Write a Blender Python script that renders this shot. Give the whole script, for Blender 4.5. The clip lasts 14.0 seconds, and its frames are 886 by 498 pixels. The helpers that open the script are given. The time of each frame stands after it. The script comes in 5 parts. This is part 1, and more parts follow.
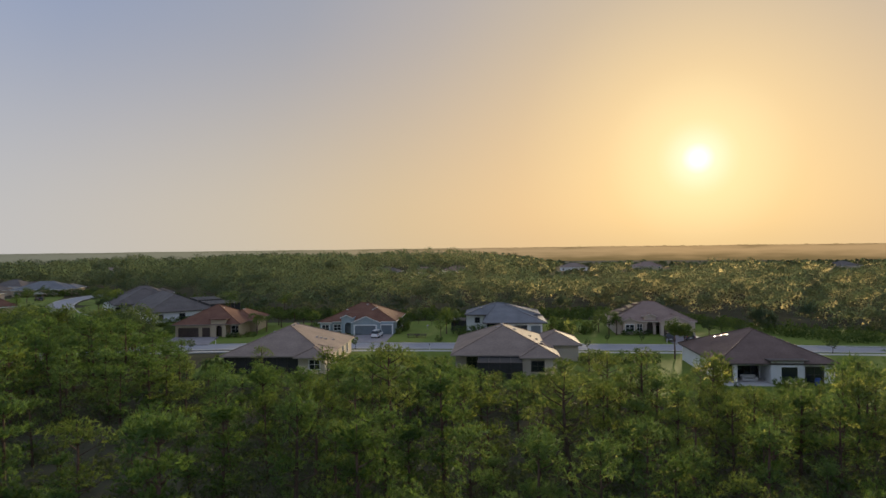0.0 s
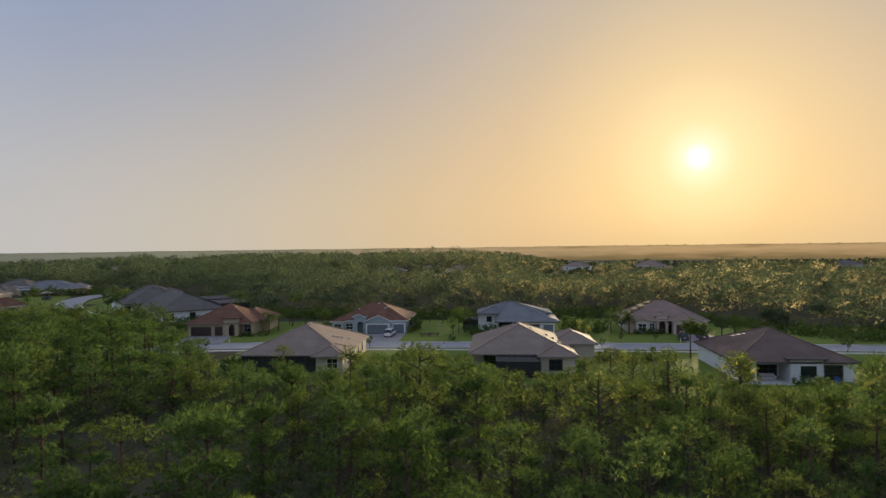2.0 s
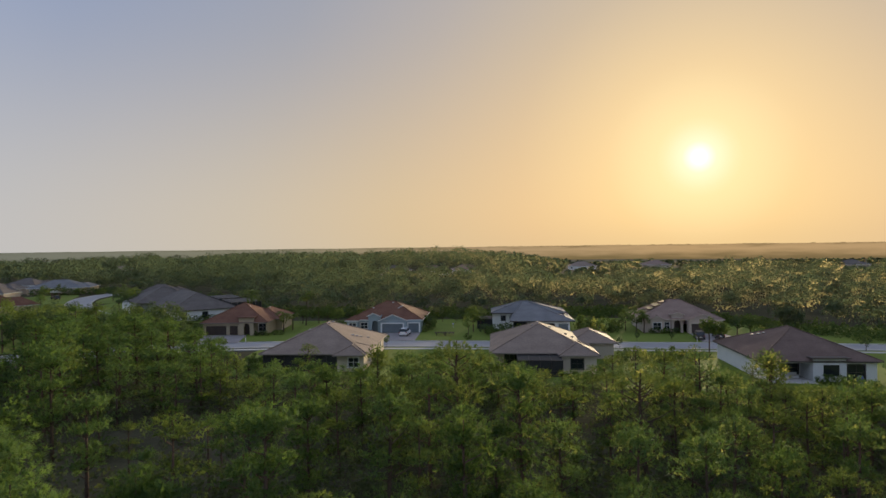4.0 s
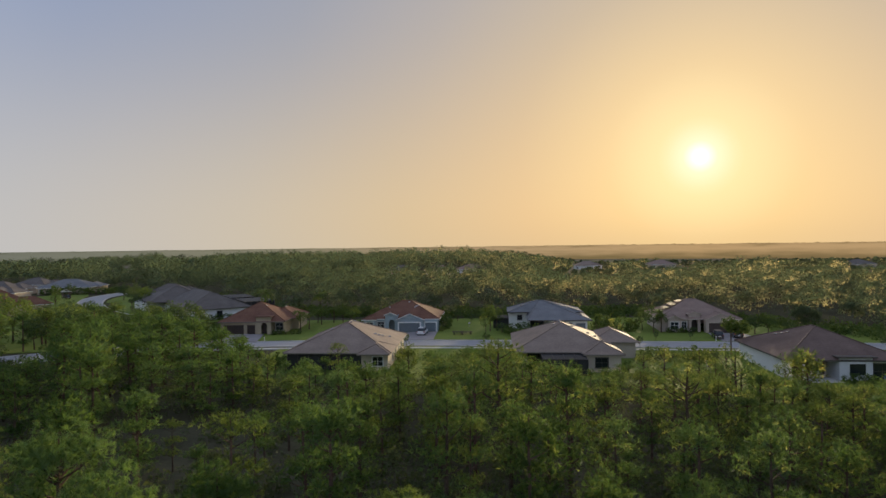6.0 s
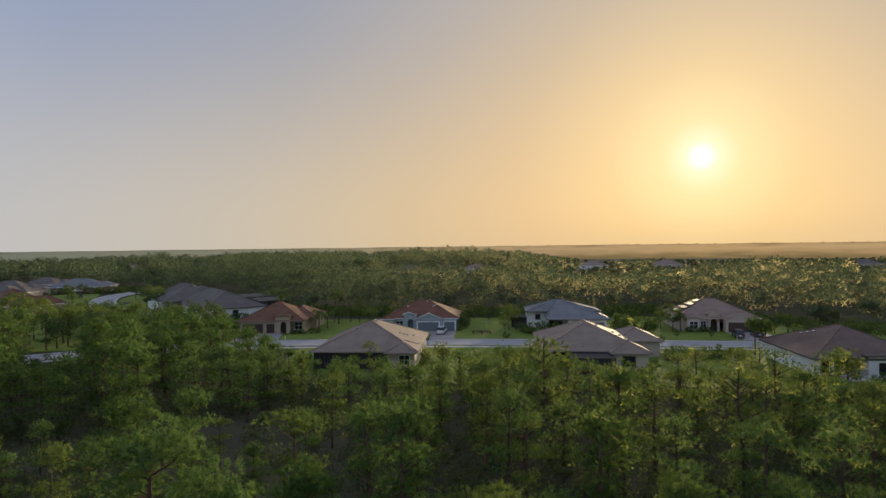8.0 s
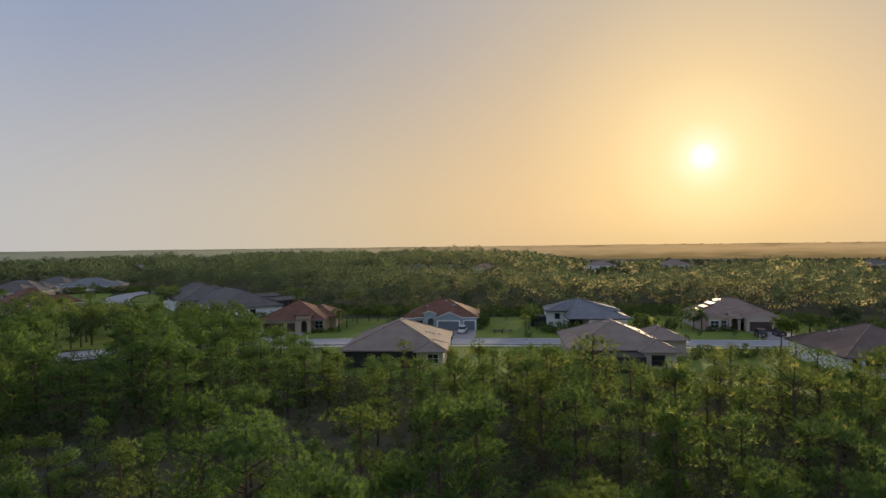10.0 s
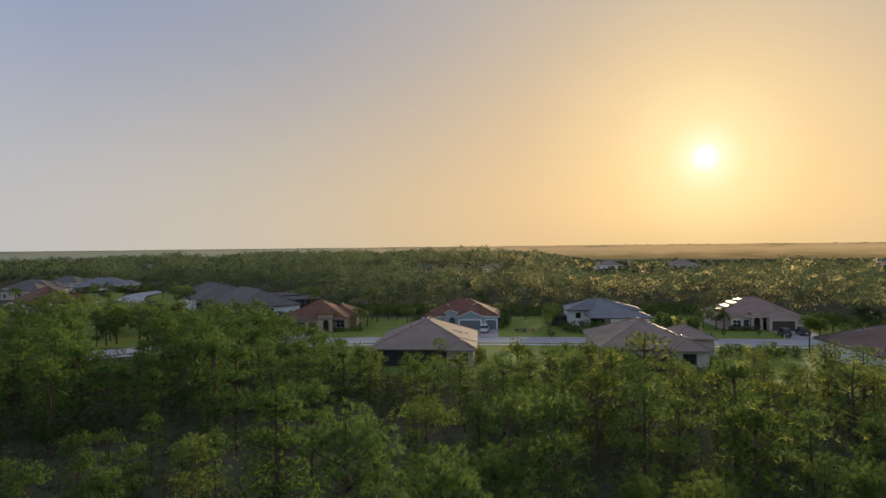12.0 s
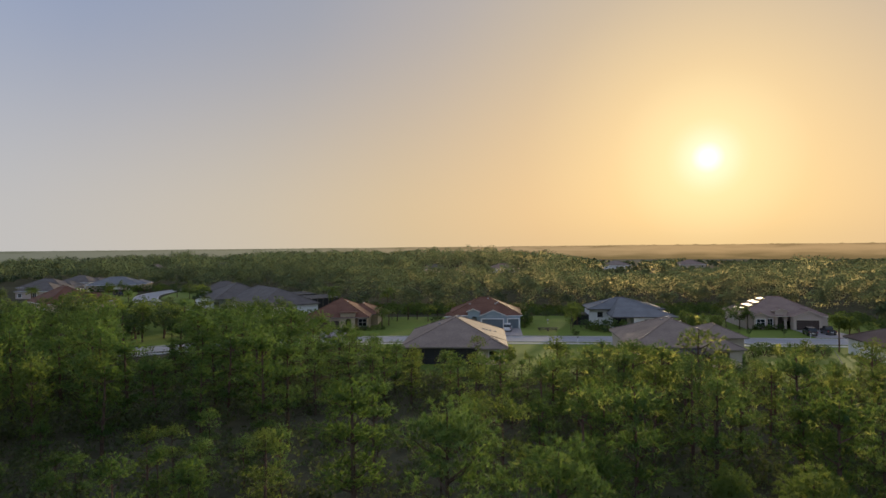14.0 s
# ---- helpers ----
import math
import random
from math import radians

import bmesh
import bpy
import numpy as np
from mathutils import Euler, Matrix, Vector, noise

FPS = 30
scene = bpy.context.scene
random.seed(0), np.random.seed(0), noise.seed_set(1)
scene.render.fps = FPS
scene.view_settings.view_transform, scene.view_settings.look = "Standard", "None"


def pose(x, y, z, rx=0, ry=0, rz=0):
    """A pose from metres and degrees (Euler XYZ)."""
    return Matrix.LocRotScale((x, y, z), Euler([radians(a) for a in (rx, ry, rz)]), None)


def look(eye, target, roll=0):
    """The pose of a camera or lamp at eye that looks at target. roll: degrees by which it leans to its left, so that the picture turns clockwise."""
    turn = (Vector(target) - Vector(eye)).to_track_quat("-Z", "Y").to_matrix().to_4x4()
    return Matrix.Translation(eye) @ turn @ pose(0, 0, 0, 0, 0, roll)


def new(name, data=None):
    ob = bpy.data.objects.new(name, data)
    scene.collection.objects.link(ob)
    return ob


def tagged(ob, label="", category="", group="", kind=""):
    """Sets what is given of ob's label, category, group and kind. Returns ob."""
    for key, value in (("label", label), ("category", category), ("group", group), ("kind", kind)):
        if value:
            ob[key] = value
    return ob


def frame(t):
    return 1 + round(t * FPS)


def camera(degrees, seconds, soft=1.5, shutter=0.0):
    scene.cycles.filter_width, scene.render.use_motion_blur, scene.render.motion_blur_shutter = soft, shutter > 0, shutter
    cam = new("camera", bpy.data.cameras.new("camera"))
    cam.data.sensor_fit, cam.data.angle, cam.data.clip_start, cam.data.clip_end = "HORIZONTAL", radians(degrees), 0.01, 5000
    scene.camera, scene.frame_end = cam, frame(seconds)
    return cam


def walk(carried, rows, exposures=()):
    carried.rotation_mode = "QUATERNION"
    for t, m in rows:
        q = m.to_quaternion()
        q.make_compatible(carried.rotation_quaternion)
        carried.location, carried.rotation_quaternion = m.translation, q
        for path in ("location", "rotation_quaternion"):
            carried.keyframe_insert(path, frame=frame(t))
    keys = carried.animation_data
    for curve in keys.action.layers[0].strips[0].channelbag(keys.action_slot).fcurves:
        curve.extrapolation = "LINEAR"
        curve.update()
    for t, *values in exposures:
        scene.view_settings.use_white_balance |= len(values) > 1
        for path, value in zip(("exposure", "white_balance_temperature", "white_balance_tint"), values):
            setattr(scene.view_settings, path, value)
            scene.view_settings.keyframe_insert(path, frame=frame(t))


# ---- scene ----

# ======== camera and its walk ========
cam = camera(73.7, 14.0, soft=1.5)
# seconds, x, y, z, yaw to the left, pitch up, roll
PATH = [
    (0.0, 1.105, -0.073, 20.851, 1.222, -0.157, -0.715),
    (1.0, -0.250, -0.167, 20.845, 1.233, -0.194, -0.720),
    (2.0, -1.751, -0.280, 20.842, 1.250, -0.226, -0.723),
    (3.0, -3.386, -0.410, 20.838, 1.275, -0.253, -0.723),
    (4.0, -5.146, -0.554, 20.832, 1.306, -0.275, -0.721),
    (5.0, -7.021, -0.707, 20.821, 1.344, -0.293, -0.717),
    (6.0, -9.003, -0.868, 20.802, 1.390, -0.305, -0.711),
    (7.0, -11.081, -1.033, 20.772, 1.442, -0.313, -0.702),
    (8.0, -13.247, -1.198, 20.730, 1.501, -0.317, -0.691),
    (9.0, -15.489, -1.361, 20.672, 1.567, -0.315, -0.678),
    (10.0, -17.799, -1.519, 20.596, 1.640, -0.309, -0.663),
    (11.0, -20.168, -1.667, 20.500, 1.720, -0.298, -0.645),
    (12.0, -22.585, -1.804, 20.380, 1.807, -0.282, -0.625),
    (13.0, -25.041, -1.926, 20.235, 1.901, -0.261, -0.603),
    (14.0, -27.526, -2.029, 20.061, 2.002, -0.236, -0.578),
]


def aim(x, y, z, yaw, pitch, roll):
    a, p = radians(yaw), radians(pitch)
    way = Vector((-math.sin(a) * math.cos(p), math.cos(a) * math.cos(p), math.sin(p)))
    eye = Vector((x, y, z))
    return look(eye, eye + way * 100, roll)


walk(cam, [(row[0], aim(*row[1:])) for row in PATH])

# ======== light ========
SUN_AZ, SUN_EL = radians(22.2), radians(7.6)
SUN_WAY = Vector((math.sin(SUN_AZ) * math.cos(SUN_EL), math.cos(SUN_AZ) * math.cos(SUN_EL), math.sin(SUN_EL)))


def lin(r, g, b):
    """Linear colour from 0..255 display values."""
    return tuple((c / 255 / 12.92) if c / 255 <= 0.04045 else ((c / 255 + 0.055) / 1.055) ** 2.4 for c in (r, g, b)) + (1.0,)


def ramp(nt, stops, mode="LINEAR"):
    node = nt.nodes.new("ShaderNodeValToRGB")
    el = node.color_ramp.elements
    node.color_ramp.interpolation = mode
    while len(el) < len(stops):
        el.new(0.5)
    for e, (p, c) in zip(el, stops):
        e.position, e.color = p, c
    return node


def maths(nt, op, a=None, b=None):
    n = nt.nodes.new("ShaderNodeMath")
    n.operation = op
    for k, v in enumerate((a, b)):
        if v is None:
            continue
        if isinstance(v, (int, float)):
            n.inputs[k].default_value = v
        else:
            nt.links.new(v, n.inputs[k])
    return n.outputs[0]


def make_sky():
    w = bpy.data.worlds.new("evening_sky")
    scene.world = w
    w.use_nodes = True
    nt = w.node_tree
    bg = nt.nodes["Background"]
    sky = nt.nodes.new("ShaderNodeTexSky")
    sky.sky_type = "NISHITA"
    sky.sun_disc = False
    sky.sun_elevation, sky.sun_rotation = SUN_EL, SUN_AZ
    sky.altitude, sky.air_density, sky.dust_density, sky.ozone_density = 10, 1.0, 4.0, 1.0
    scale = nt.nodes.new("ShaderNodeMix")
    scale.data_type, scale.blend_type = "RGBA", "MULTIPLY"
    scale.inputs["Factor"].default_value = 1.0
    scale.inputs["B"].default_value = (0.10, 0.10, 0.10, 1)
    nt.links.new(sky.outputs[0], scale.inputs["A"])
    # evening haze: a wide warm glow about the sun that fades into pale grey-blue
    tc = nt.nodes.new("ShaderNodeTexCoord")
    dot = nt.nodes.new("ShaderNodeVectorMath")
    dot.operation = "DOT_PRODUCT"
    nt.links.new(tc.outputs["Generated"], dot.inputs[0])
    dot.inputs[1].default_value = SUN_WAY
    ang = maths(nt, "DIVIDE", maths(nt, "ARCCOSINE", maths(nt, "MINIMUM", dot.outputs["Value"], 0.999999)), math.pi)
    d = 1 / 180
    core = [(0, (2.1, 2.0, 1.75, 1)), (0.62 * d, (1.3, 1.22, 1.0, 1)), (1.15 * d, lin(255, 244, 208)), (3.2 * d, lin(249, 223, 168))]
    low = ramp(nt, core + [(8 * d, lin(241, 206, 149)), (16 * d, lin(233, 198, 149)), (28 * d, lin(220, 195, 157)), (42 * d, lin(207, 194, 174)),
                           (60 * d, lin(196, 193, 190)), (180 * d, lin(166, 176, 196))])
    high = ramp(nt, core + [(8 * d, lin(228, 202, 160)), (16 * d, lin(201, 184, 162)), (26 * d, lin(181, 174, 171)), (38 * d, lin(160, 164, 177)),
                            (55 * d, lin(146, 159, 187)), (85 * d, lin(160, 177, 210)), (180 * d, lin(164, 178, 206))])
    for node in (low, high):
        nt.links.new(ang, node.inputs[0])
    sep = nt.nodes.new("ShaderNodeSeparateXYZ")
    nt.links.new(tc.outputs["Generated"], sep.inputs[0])
    up = nt.nodes.new("ShaderNodeMapRange")
    up.interpolation_type = "SMOOTHSTEP"
    up.inputs["From Min"].default_value, up.inputs["From Max"].default_value = 0.0, 0.42
    nt.links.new(sep.outputs["Z"], up.inputs["Value"])
    haze = nt.nodes.new("ShaderNodeMix")
    haze.data_type = "RGBA"
    nt.links.new(up.outputs[0], haze.inputs["Factor"])
    nt.links.new(low.outputs[0], haze.inputs["A"])
    nt.links.new(high.outputs[0], haze.inputs["B"])
    both = nt.nodes.new("ShaderNodeMix")
    both.data_type = "RGBA"
    both.inputs["Factor"].default_value = 0.97
    nt.links.new(scale.outputs["Result"], both.inputs["A"])
    nt.links.new(haze.outputs["Result"], both.inputs["B"])
    nt.links.new(both.outputs["Result"], bg.inputs["Color"])
    bg.inputs["Strength"].default_value = 1.0


make_sky()
sun_data = bpy.data.lights.new("sun", "SUN")
sun_data.energy, sun_data.angle, sun_data.color = 4.2, radians(3.0), (1.0, 0.80, 0.50)
sun = new("sun", sun_data)
sun.matrix_world = look(SUN_WAY * 300, (0, 0, 0))

# ======== materials ========


def material(name, base, dark, scale=1.0, rough=0.85, spec=0.3, bump=0.3, fine=8.0, random_by="none", spread=0.0, metal=0.0, clear=0.0, own=0.0):
    """Two scales of mottling between base and dark, with fine relief. random_by: object or island, for tone; own: tone of each tree."""
    m = bpy.data.materials.new(name)
    m.use_nodes = True
    nt = m.node_tree
    bsdf = nt.nodes["Principled BSDF"]
    tc = nt.nodes.new("ShaderNodeTexCoord")
    n1 = nt.nodes.new("ShaderNodeTexNoise")
    n1.inputs["Scale"].default_value, n1.inputs["Detail"].default_value = scale, 6
    n2 = nt.nodes.new("ShaderNodeTexNoise")
    n2.inputs["Scale"].default_value, n2.inputs["Detail"].default_value = scale * fine, 4
    for n in (n1, n2):
        nt.links.new(tc.outputs["Object"], n.inputs["Vector"])
    fac = maths(nt, "ADD", maths(nt, "MULTIPLY", n1.outputs[0], 0.6), maths(nt, "MULTIPLY", n2.outputs[0], 0.4))
    r = ramp(nt, [(0.34, (*dark, 1)), (0.66, (*base, 1))])
    nt.links.new(fac, r.inputs[0])
    colour = r.outputs[0]
    if random_by != "none":
        src = nt.nodes.new("ShaderNodeObjectInfo" if random_by == "object" else "ShaderNodeNewGeometry")
        rnd = src.outputs["Random" if random_by == "object" else "Random Per Island"]
        hsv = nt.nodes.new("ShaderNodeHueSaturation")
        nt.links.new(maths(nt, "ADD", maths(nt, "MULTIPLY", rnd, spread * 2), 1 - spread), hsv.inputs["Value"])
        nt.links.new(maths(nt, "ADD", maths(nt, "MULTIPLY", rnd, -spread * 0.12), 0.5 + spread * 0.06), hsv.inputs["Hue"])
        nt.links.new(colour, hsv.inputs["Color"])
        colour = hsv.outputs[0]
    if own:
        info = nt.nodes.new("ShaderNodeObjectInfo")
        tone = nt.nodes.new("ShaderNodeHueSaturation")
        nt.links.new(maths(nt, "ADD", maths(nt, "MULTIPLY", info.outputs["Random"], own * 2), 1 - own), tone.inputs["Value"])
        nt.links.new(maths(nt, "ADD", maths(nt, "MULTIPLY", info.outputs["Random"], -0.05), 0.525), tone.inputs["Hue"])
        nt.links.new(colour, tone.inputs["Color"])
        colour = tone.outputs[0]
    nt.links.new(colour, bsdf.inputs["Base Color"])
    bsdf.inputs["Roughness"].default_value = rough
    bsdf.inputs["Specular IOR Level"].default_value = spec
    bsdf.inputs["Metallic"].default_value = metal
    bsdf.inputs["Coat Weight"].default_value = clear
    if bump:
        b = nt.nodes.new("ShaderNodeBump")
        b.inputs["Strength"].default_value, b.inputs["Distance"].default_value = bump, 0.05
        nt.links.new(n2.outputs[0], b.inputs["Height"])
        nt.links.new(b.outputs[0], bsdf.inputs["Normal"])
    return m


def leaf_material(name, base, dark, through_colour, share=0.45, random_by="island", spread=0.4, scale=0.25, rough=0.7, spec=0.18, own=0.0, fuzz=0.0, forward=0.0, warm=(0.8, 0.70, 0.22)):
    """Leaves: matt upper side, light that comes through them all round, and a broad lobe that goes on forward."""
    m = material(name, base, dark, scale, rough, spec, 0.0, 7.0, random_by, spread, own=own)
    nt = m.node_tree
    bsdf, out = nt.nodes["Principled BSDF"], nt.nodes["Material Output"]
    bsdf.inputs["Sheen Weight"].default_value = fuzz
    bsdf.inputs["Sheen Roughness"].default_value = 0.5
    bsdf.inputs["Sheen Tint"].default_value = (1.0, 0.85, 0.45, 1)
    tr = nt.nodes.new("ShaderNodeBsdfTranslucent")
    mul = nt.nodes.new("ShaderNodeMix")
    mul.data_type, mul.blend_type = "RGBA", "MIX"
    mul.inputs["Factor"].default_value = 0.55
    nt.links.new(bsdf.inputs["Base Color"].links[0].from_socket, mul.inputs["A"])
    mul.inputs["B"].default_value = (*through_colour, 1)
    nt.links.new(mul.outputs["Result"], tr.inputs["Color"])
    mix = nt.nodes.new("ShaderNodeMixShader")
    mix.inputs[0].default_value = share
    nt.links.new(bsdf.outputs[0], mix.inputs[1])
    nt.links.new(tr.outputs[0], mix.inputs[2])
    fwd = nt.nodes.new("ShaderNodeBsdfRefraction")
    fwd.inputs["Roughness"].default_value, fwd.inputs["IOR"].default_value = 1.0, 1.45
    fwd.inputs["Color"].default_value = (*warm, 1)
    both = nt.nodes.new("ShaderNodeMixShader")
    both.inputs[0].default_value = forward
    nt.links.new(mix.outputs[0], both.inputs[1])
    nt.links.new(fwd.outputs[0], both.inputs[2])
    nt.links.new(both.outputs[0], out.inputs["Surface"])
    return m


def tile_material(name, base, dark, rough=0.72):
    """Roof tiles: courses 0.33 m high, tiles 0.3 m wide, mottled, with relief."""
    m = material(name, base, dark, 0.35, rough, 0.12, 0.0, 9.0)
    nt = m.node_tree
    bsdf = nt.nodes["Principled BSDF"]
    tc = nt.nodes.new("ShaderNodeTexCoord")
    sep = nt.nodes.new("ShaderNodeSeparateXYZ")
    nt.links.new(tc.outputs["Object"], sep.inputs[0])
    course = maths(nt, "FRACT", maths(nt, "MULTIPLY", sep.outputs["Z"], 7.0))
    across = maths(nt, "FRACT", maths(nt, "MULTIPLY", maths(nt, "ADD", sep.outputs["X"], sep.outputs["Y"]), 3.3))
    height = maths(nt, "ADD", course, maths(nt, "MULTIPLY", maths(nt, "PINGPONG", across, 0.5), 0.8))
    b = nt.nodes.new("ShaderNodeBump")
    b.inputs["Strength"].default_value, b.inputs["Distance"].default_value = 0.55, 0.06
    nt.links.new(height, b.inputs["Height"])
    nt.links.new(b.outputs[0], bsdf.inputs["Normal"])
    return m


def glass_material(name, tint=(0.02, 0.025, 0.03)):
    m = material(name, tint, tint, 1.0, 0.06, 0.6, 0.0)
    return m


M_FLOOR = material("forest_floor", (0.110, 0.102, 0.062), (0.066, 0.062, 0.040), 0.12, 0.95, 0.0, 0.5, 14.0)
M_LAWN = material("lawn_grass", (0.185, 0.235, 0.040), (0.115, 0.160, 0.028), 0.10, 0.9, 0.15, 0.5, 30.0)
# far eastern ground, its colour made pale in place of haze
M_HAZE_LAND = material("haze_pale_ground", (0.34, 0.27, 0.16), (0.22, 0.18, 0.105), 0.012, 0.95, 0.0, 0.3, 9.0)
M_ROAD = material("asphalt", (0.34, 0.34, 0.355), (0.27, 0.27, 0.28), 0.2, 0.75, 0.4, 0.15, 40.0)
M_CONC = material("concrete", (0.55, 0.53, 0.50), (0.44, 0.42, 0.395), 0.3, 0.8, 0.4, 0.1, 20.0)
M_PAVER = material("driveway_pavers", (0.33, 0.30, 0.295), (0.25, 0.22, 0.215), 0.5, 0.75, 0.4, 0.2, 12.0)
M_NEEDLE = leaf_material("pine_needles", (0.089, 0.167, 0.066), (0.054, 0.110, 0.044), (0.29, 0.45, 0.065), 0.47, spread=0.10, own=0.42, rough=0.7, spec=0.12, forward=0.08)
M_NEEDLE_B = leaf_material("yellow_pine_needles", (0.111, 0.178, 0.056), (0.070, 0.118, 0.041), (0.36, 0.46, 0.065), 0.47, spread=0.10, own=0.38, rough=0.7, spec=0.12, forward=0.08)
M_OAK = leaf_material("oak_leaves", (0.070, 0.110, 0.050), (0.042, 0.070, 0.032), (0.20, 0.27, 0.05), 0.42, rough=0.65, spec=0.25)
# bluish leaf colour stands in for distance haze, warm forward lobe for haze sunward
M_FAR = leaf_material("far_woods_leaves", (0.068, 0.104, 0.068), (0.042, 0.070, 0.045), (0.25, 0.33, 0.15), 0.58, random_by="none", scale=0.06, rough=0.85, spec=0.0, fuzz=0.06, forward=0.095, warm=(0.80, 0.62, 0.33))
M_UNDER = leaf_material("undergrowth_leaves", (0.092, 0.116, 0.050), (0.055, 0.070, 0.034), (0.20, 0.24, 0.06), 0.38, spread=0.2)
M_HEDGE = leaf_material("hedge_leaves", (0.095, 0.145, 0.036), (0.058, 0.092, 0.025), (0.20, 0.27, 0.04), 0.38)
M_PALM = leaf_material("palm_fronds", (0.110, 0.155, 0.035), (0.065, 0.100, 0.024), (0.20, 0.26, 0.04), 0.4)
M_BARK = material("pine_bark", (0.16, 0.11, 0.075), (0.06, 0.042, 0.032), 1.2, 0.95, 0.1, 0.6, 6.0, "object", 0.25)
M_DEAD = material("weathered_grey_wood", (0.36, 0.33, 0.29), (0.20, 0.18, 0.155), 1.5, 0.8, 0.2, 0.4, 6.0)
T_TAN = tile_material("tan_grey_roof_tiles", (0.335, 0.256, 0.204), (0.228, 0.172, 0.138))
T_BROWN = tile_material("brown_roof_tiles", (0.208, 0.144, 0.120), (0.134, 0.092, 0.076))
T_RED = tile_material("terracotta_roof_tiles", (0.230, 0.116, 0.074), (0.140, 0.066, 0.045))
T_GREY = tile_material("slate_grey_roof_tiles", (0.235, 0.235, 0.240), (0.165, 0.166, 0.172))
T_PINK = tile_material("dusty_pink_roof_tiles", (0.335, 0.240, 0.194), (0.238, 0.164, 0.134))
T_DGREY = tile_material("weathered_grey_roof_tiles", (0.185, 0.160, 0.142), (0.120, 0.104, 0.094))
W_BEIGE = material("beige_stucco", (0.58, 0.50, 0.40), (0.50, 0.42, 0.33), 0.4, 0.9, 0.2, 0.2, 25.0)
W_WHITE = material("white_stucco", (0.78, 0.78, 0.77), (0.69, 0.69, 0.68), 0.4, 0.9, 0.2, 0.2, 25.0)
W_BLUE = material("blue_grey_stucco", (0.36, 0.43, 0.46), (0.29, 0.35, 0.38), 0.4, 0.9, 0.2, 0.2, 25.0)
W_TAN = material("tan_stucco", (0.50, 0.41, 0.28), (0.41, 0.33, 0.225), 0.4, 0.9, 0.2, 0.2, 25.0)
W_PINK = material("pinkish_stucco", (0.56, 0.47, 0.40), (0.48, 0.39, 0.33), 0.4, 0.9, 0.2, 0.2, 25.0)
M_TRIM = material("white_trim_paint", (0.80, 0.80, 0.78), (0.70, 0.70, 0.68), 1.0, 0.6, 0.4, 0.05, 10.0)
M_FASCIA = material("dark_fascia_paint", (0.09, 0.075, 0.065), (0.06, 0.05, 0.045), 1.0, 0.6, 0.4, 0.05, 10.0)
M_TAUPE = material("taupe_fascia_paint", (0.30, 0.25, 0.21), (0.24, 0.20, 0.17), 1.0, 0.6, 0.3, 0.05, 10.0)
M_GDOOR_BR = material("dark_brown_door_paint", (0.085, 0.060, 0.048), (0.060, 0.042, 0.034), 1.0, 0.55, 0.4, 0.05, 10.0)
M_GDOOR_GR = material("slate_door_paint", (0.17, 0.205, 0.225), (0.14, 0.17, 0.19), 1.0, 0.55, 0.4, 0.05, 10.0)
M_GLASS = glass_material("window_glass")
M_SCREEN = material("dark_insect_screen", (0.045, 0.044, 0.044), (0.030, 0.030, 0.030), 2.0, 0.6, 0.3, 0.05, 30.0)
M_BRONZE = material("bronze_aluminium", (0.06, 0.05, 0.045), (0.045, 0.038, 0.034), 2.0, 0.45, 0.5, 0.0, 10.0)
M_SOLAR = material("solar_glass", (0.020, 0.022, 0.035), (0.012, 0.014, 0.024), 1.0, 0.5, 0.06, 0.0, 6.0)
M_METAL = material("bare_metal", (0.60, 0.60, 0.60), (0.48, 0.48, 0.48), 3.0, 0.22, 0.5, 0.0, 8.0, metal=1.0)
M_CARW = material("white_car_paint", (0.78, 0.78, 0.78), (0.74, 0.74, 0.74), 1.0, 0.25, 0.5, 0.0, clear=0.6)
M_CARD = material("dark_grey_car_paint", (0.055, 0.055, 0.06), (0.045, 0.045, 0.05), 1.0, 0.25, 0.5, 0.0, clear=0.6)
M_TYRE = material("tyre_rubber", (0.025, 0.025, 0.025), (0.018, 0.018, 0.018), 4.0, 0.9, 0.2, 0.1, 6.0)
M_RED = material("tail_light_plastic", (0.35, 0.02, 0.02), (0.25, 0.015, 0.015), 4.0, 0.3, 0.5, 0.0, 6.0)
M_BLUE = material("blue_plastic", (0.04, 0.09, 0.30), (0.03, 0.07, 0.24), 4.0, 0.45, 0.4, 0.0, 6.0)
M_DARKWOOD = material("dark_stained_timber", (0.055, 0.045, 0.038), (0.035, 0.028, 0.024), 2.0, 0.8, 0.2, 0.3, 8.0)

# ======== mesh helpers ========


def mesh_of(name, bm, mats):
    me = bpy.data.meshes.new(name)
    bm.normal_update()
    bm.to_mesh(me)
    bm.free()
    for m in mats if isinstance(mats, (list, tuple)) else [mats]:
        me.materials.append(m)
    return me


def part(name, bm, mat, parent, label=""):
    ob = new(name, mesh_of(name, bm, mat))
    ob.parent = parent
    return tagged(ob, label)


def thing(name, x, y, z=0.0, yaw=0.0, label="", category="", group="", kind=""):
    ob = new(name)
    ob.empty_display_size = 0.2
    ob.matrix_basis = pose(x, y, z, 0, 0, yaw)
    return tagged(ob, label, category, group, kind)


def box(bm, x0, x1, y0, y1, z0, z1, mi=0):
    vs = [bm.verts.new(p) for p in ((x0, y0, z0), (x1, y0, z0), (x1, y1, z0), (x0, y1, z0), (x0, y0, z1), (x1, y0, z1), (x1, y1, z1), (x0, y1, z1))]
    for f in ((0, 3, 2, 1), (4, 5, 6, 7), (0, 1, 5, 4), (1, 2, 6, 5), (2, 3, 7, 6), (3, 0, 4, 7)):
        bm.faces.new([vs[k] for k in f]).material_index = mi
    return vs


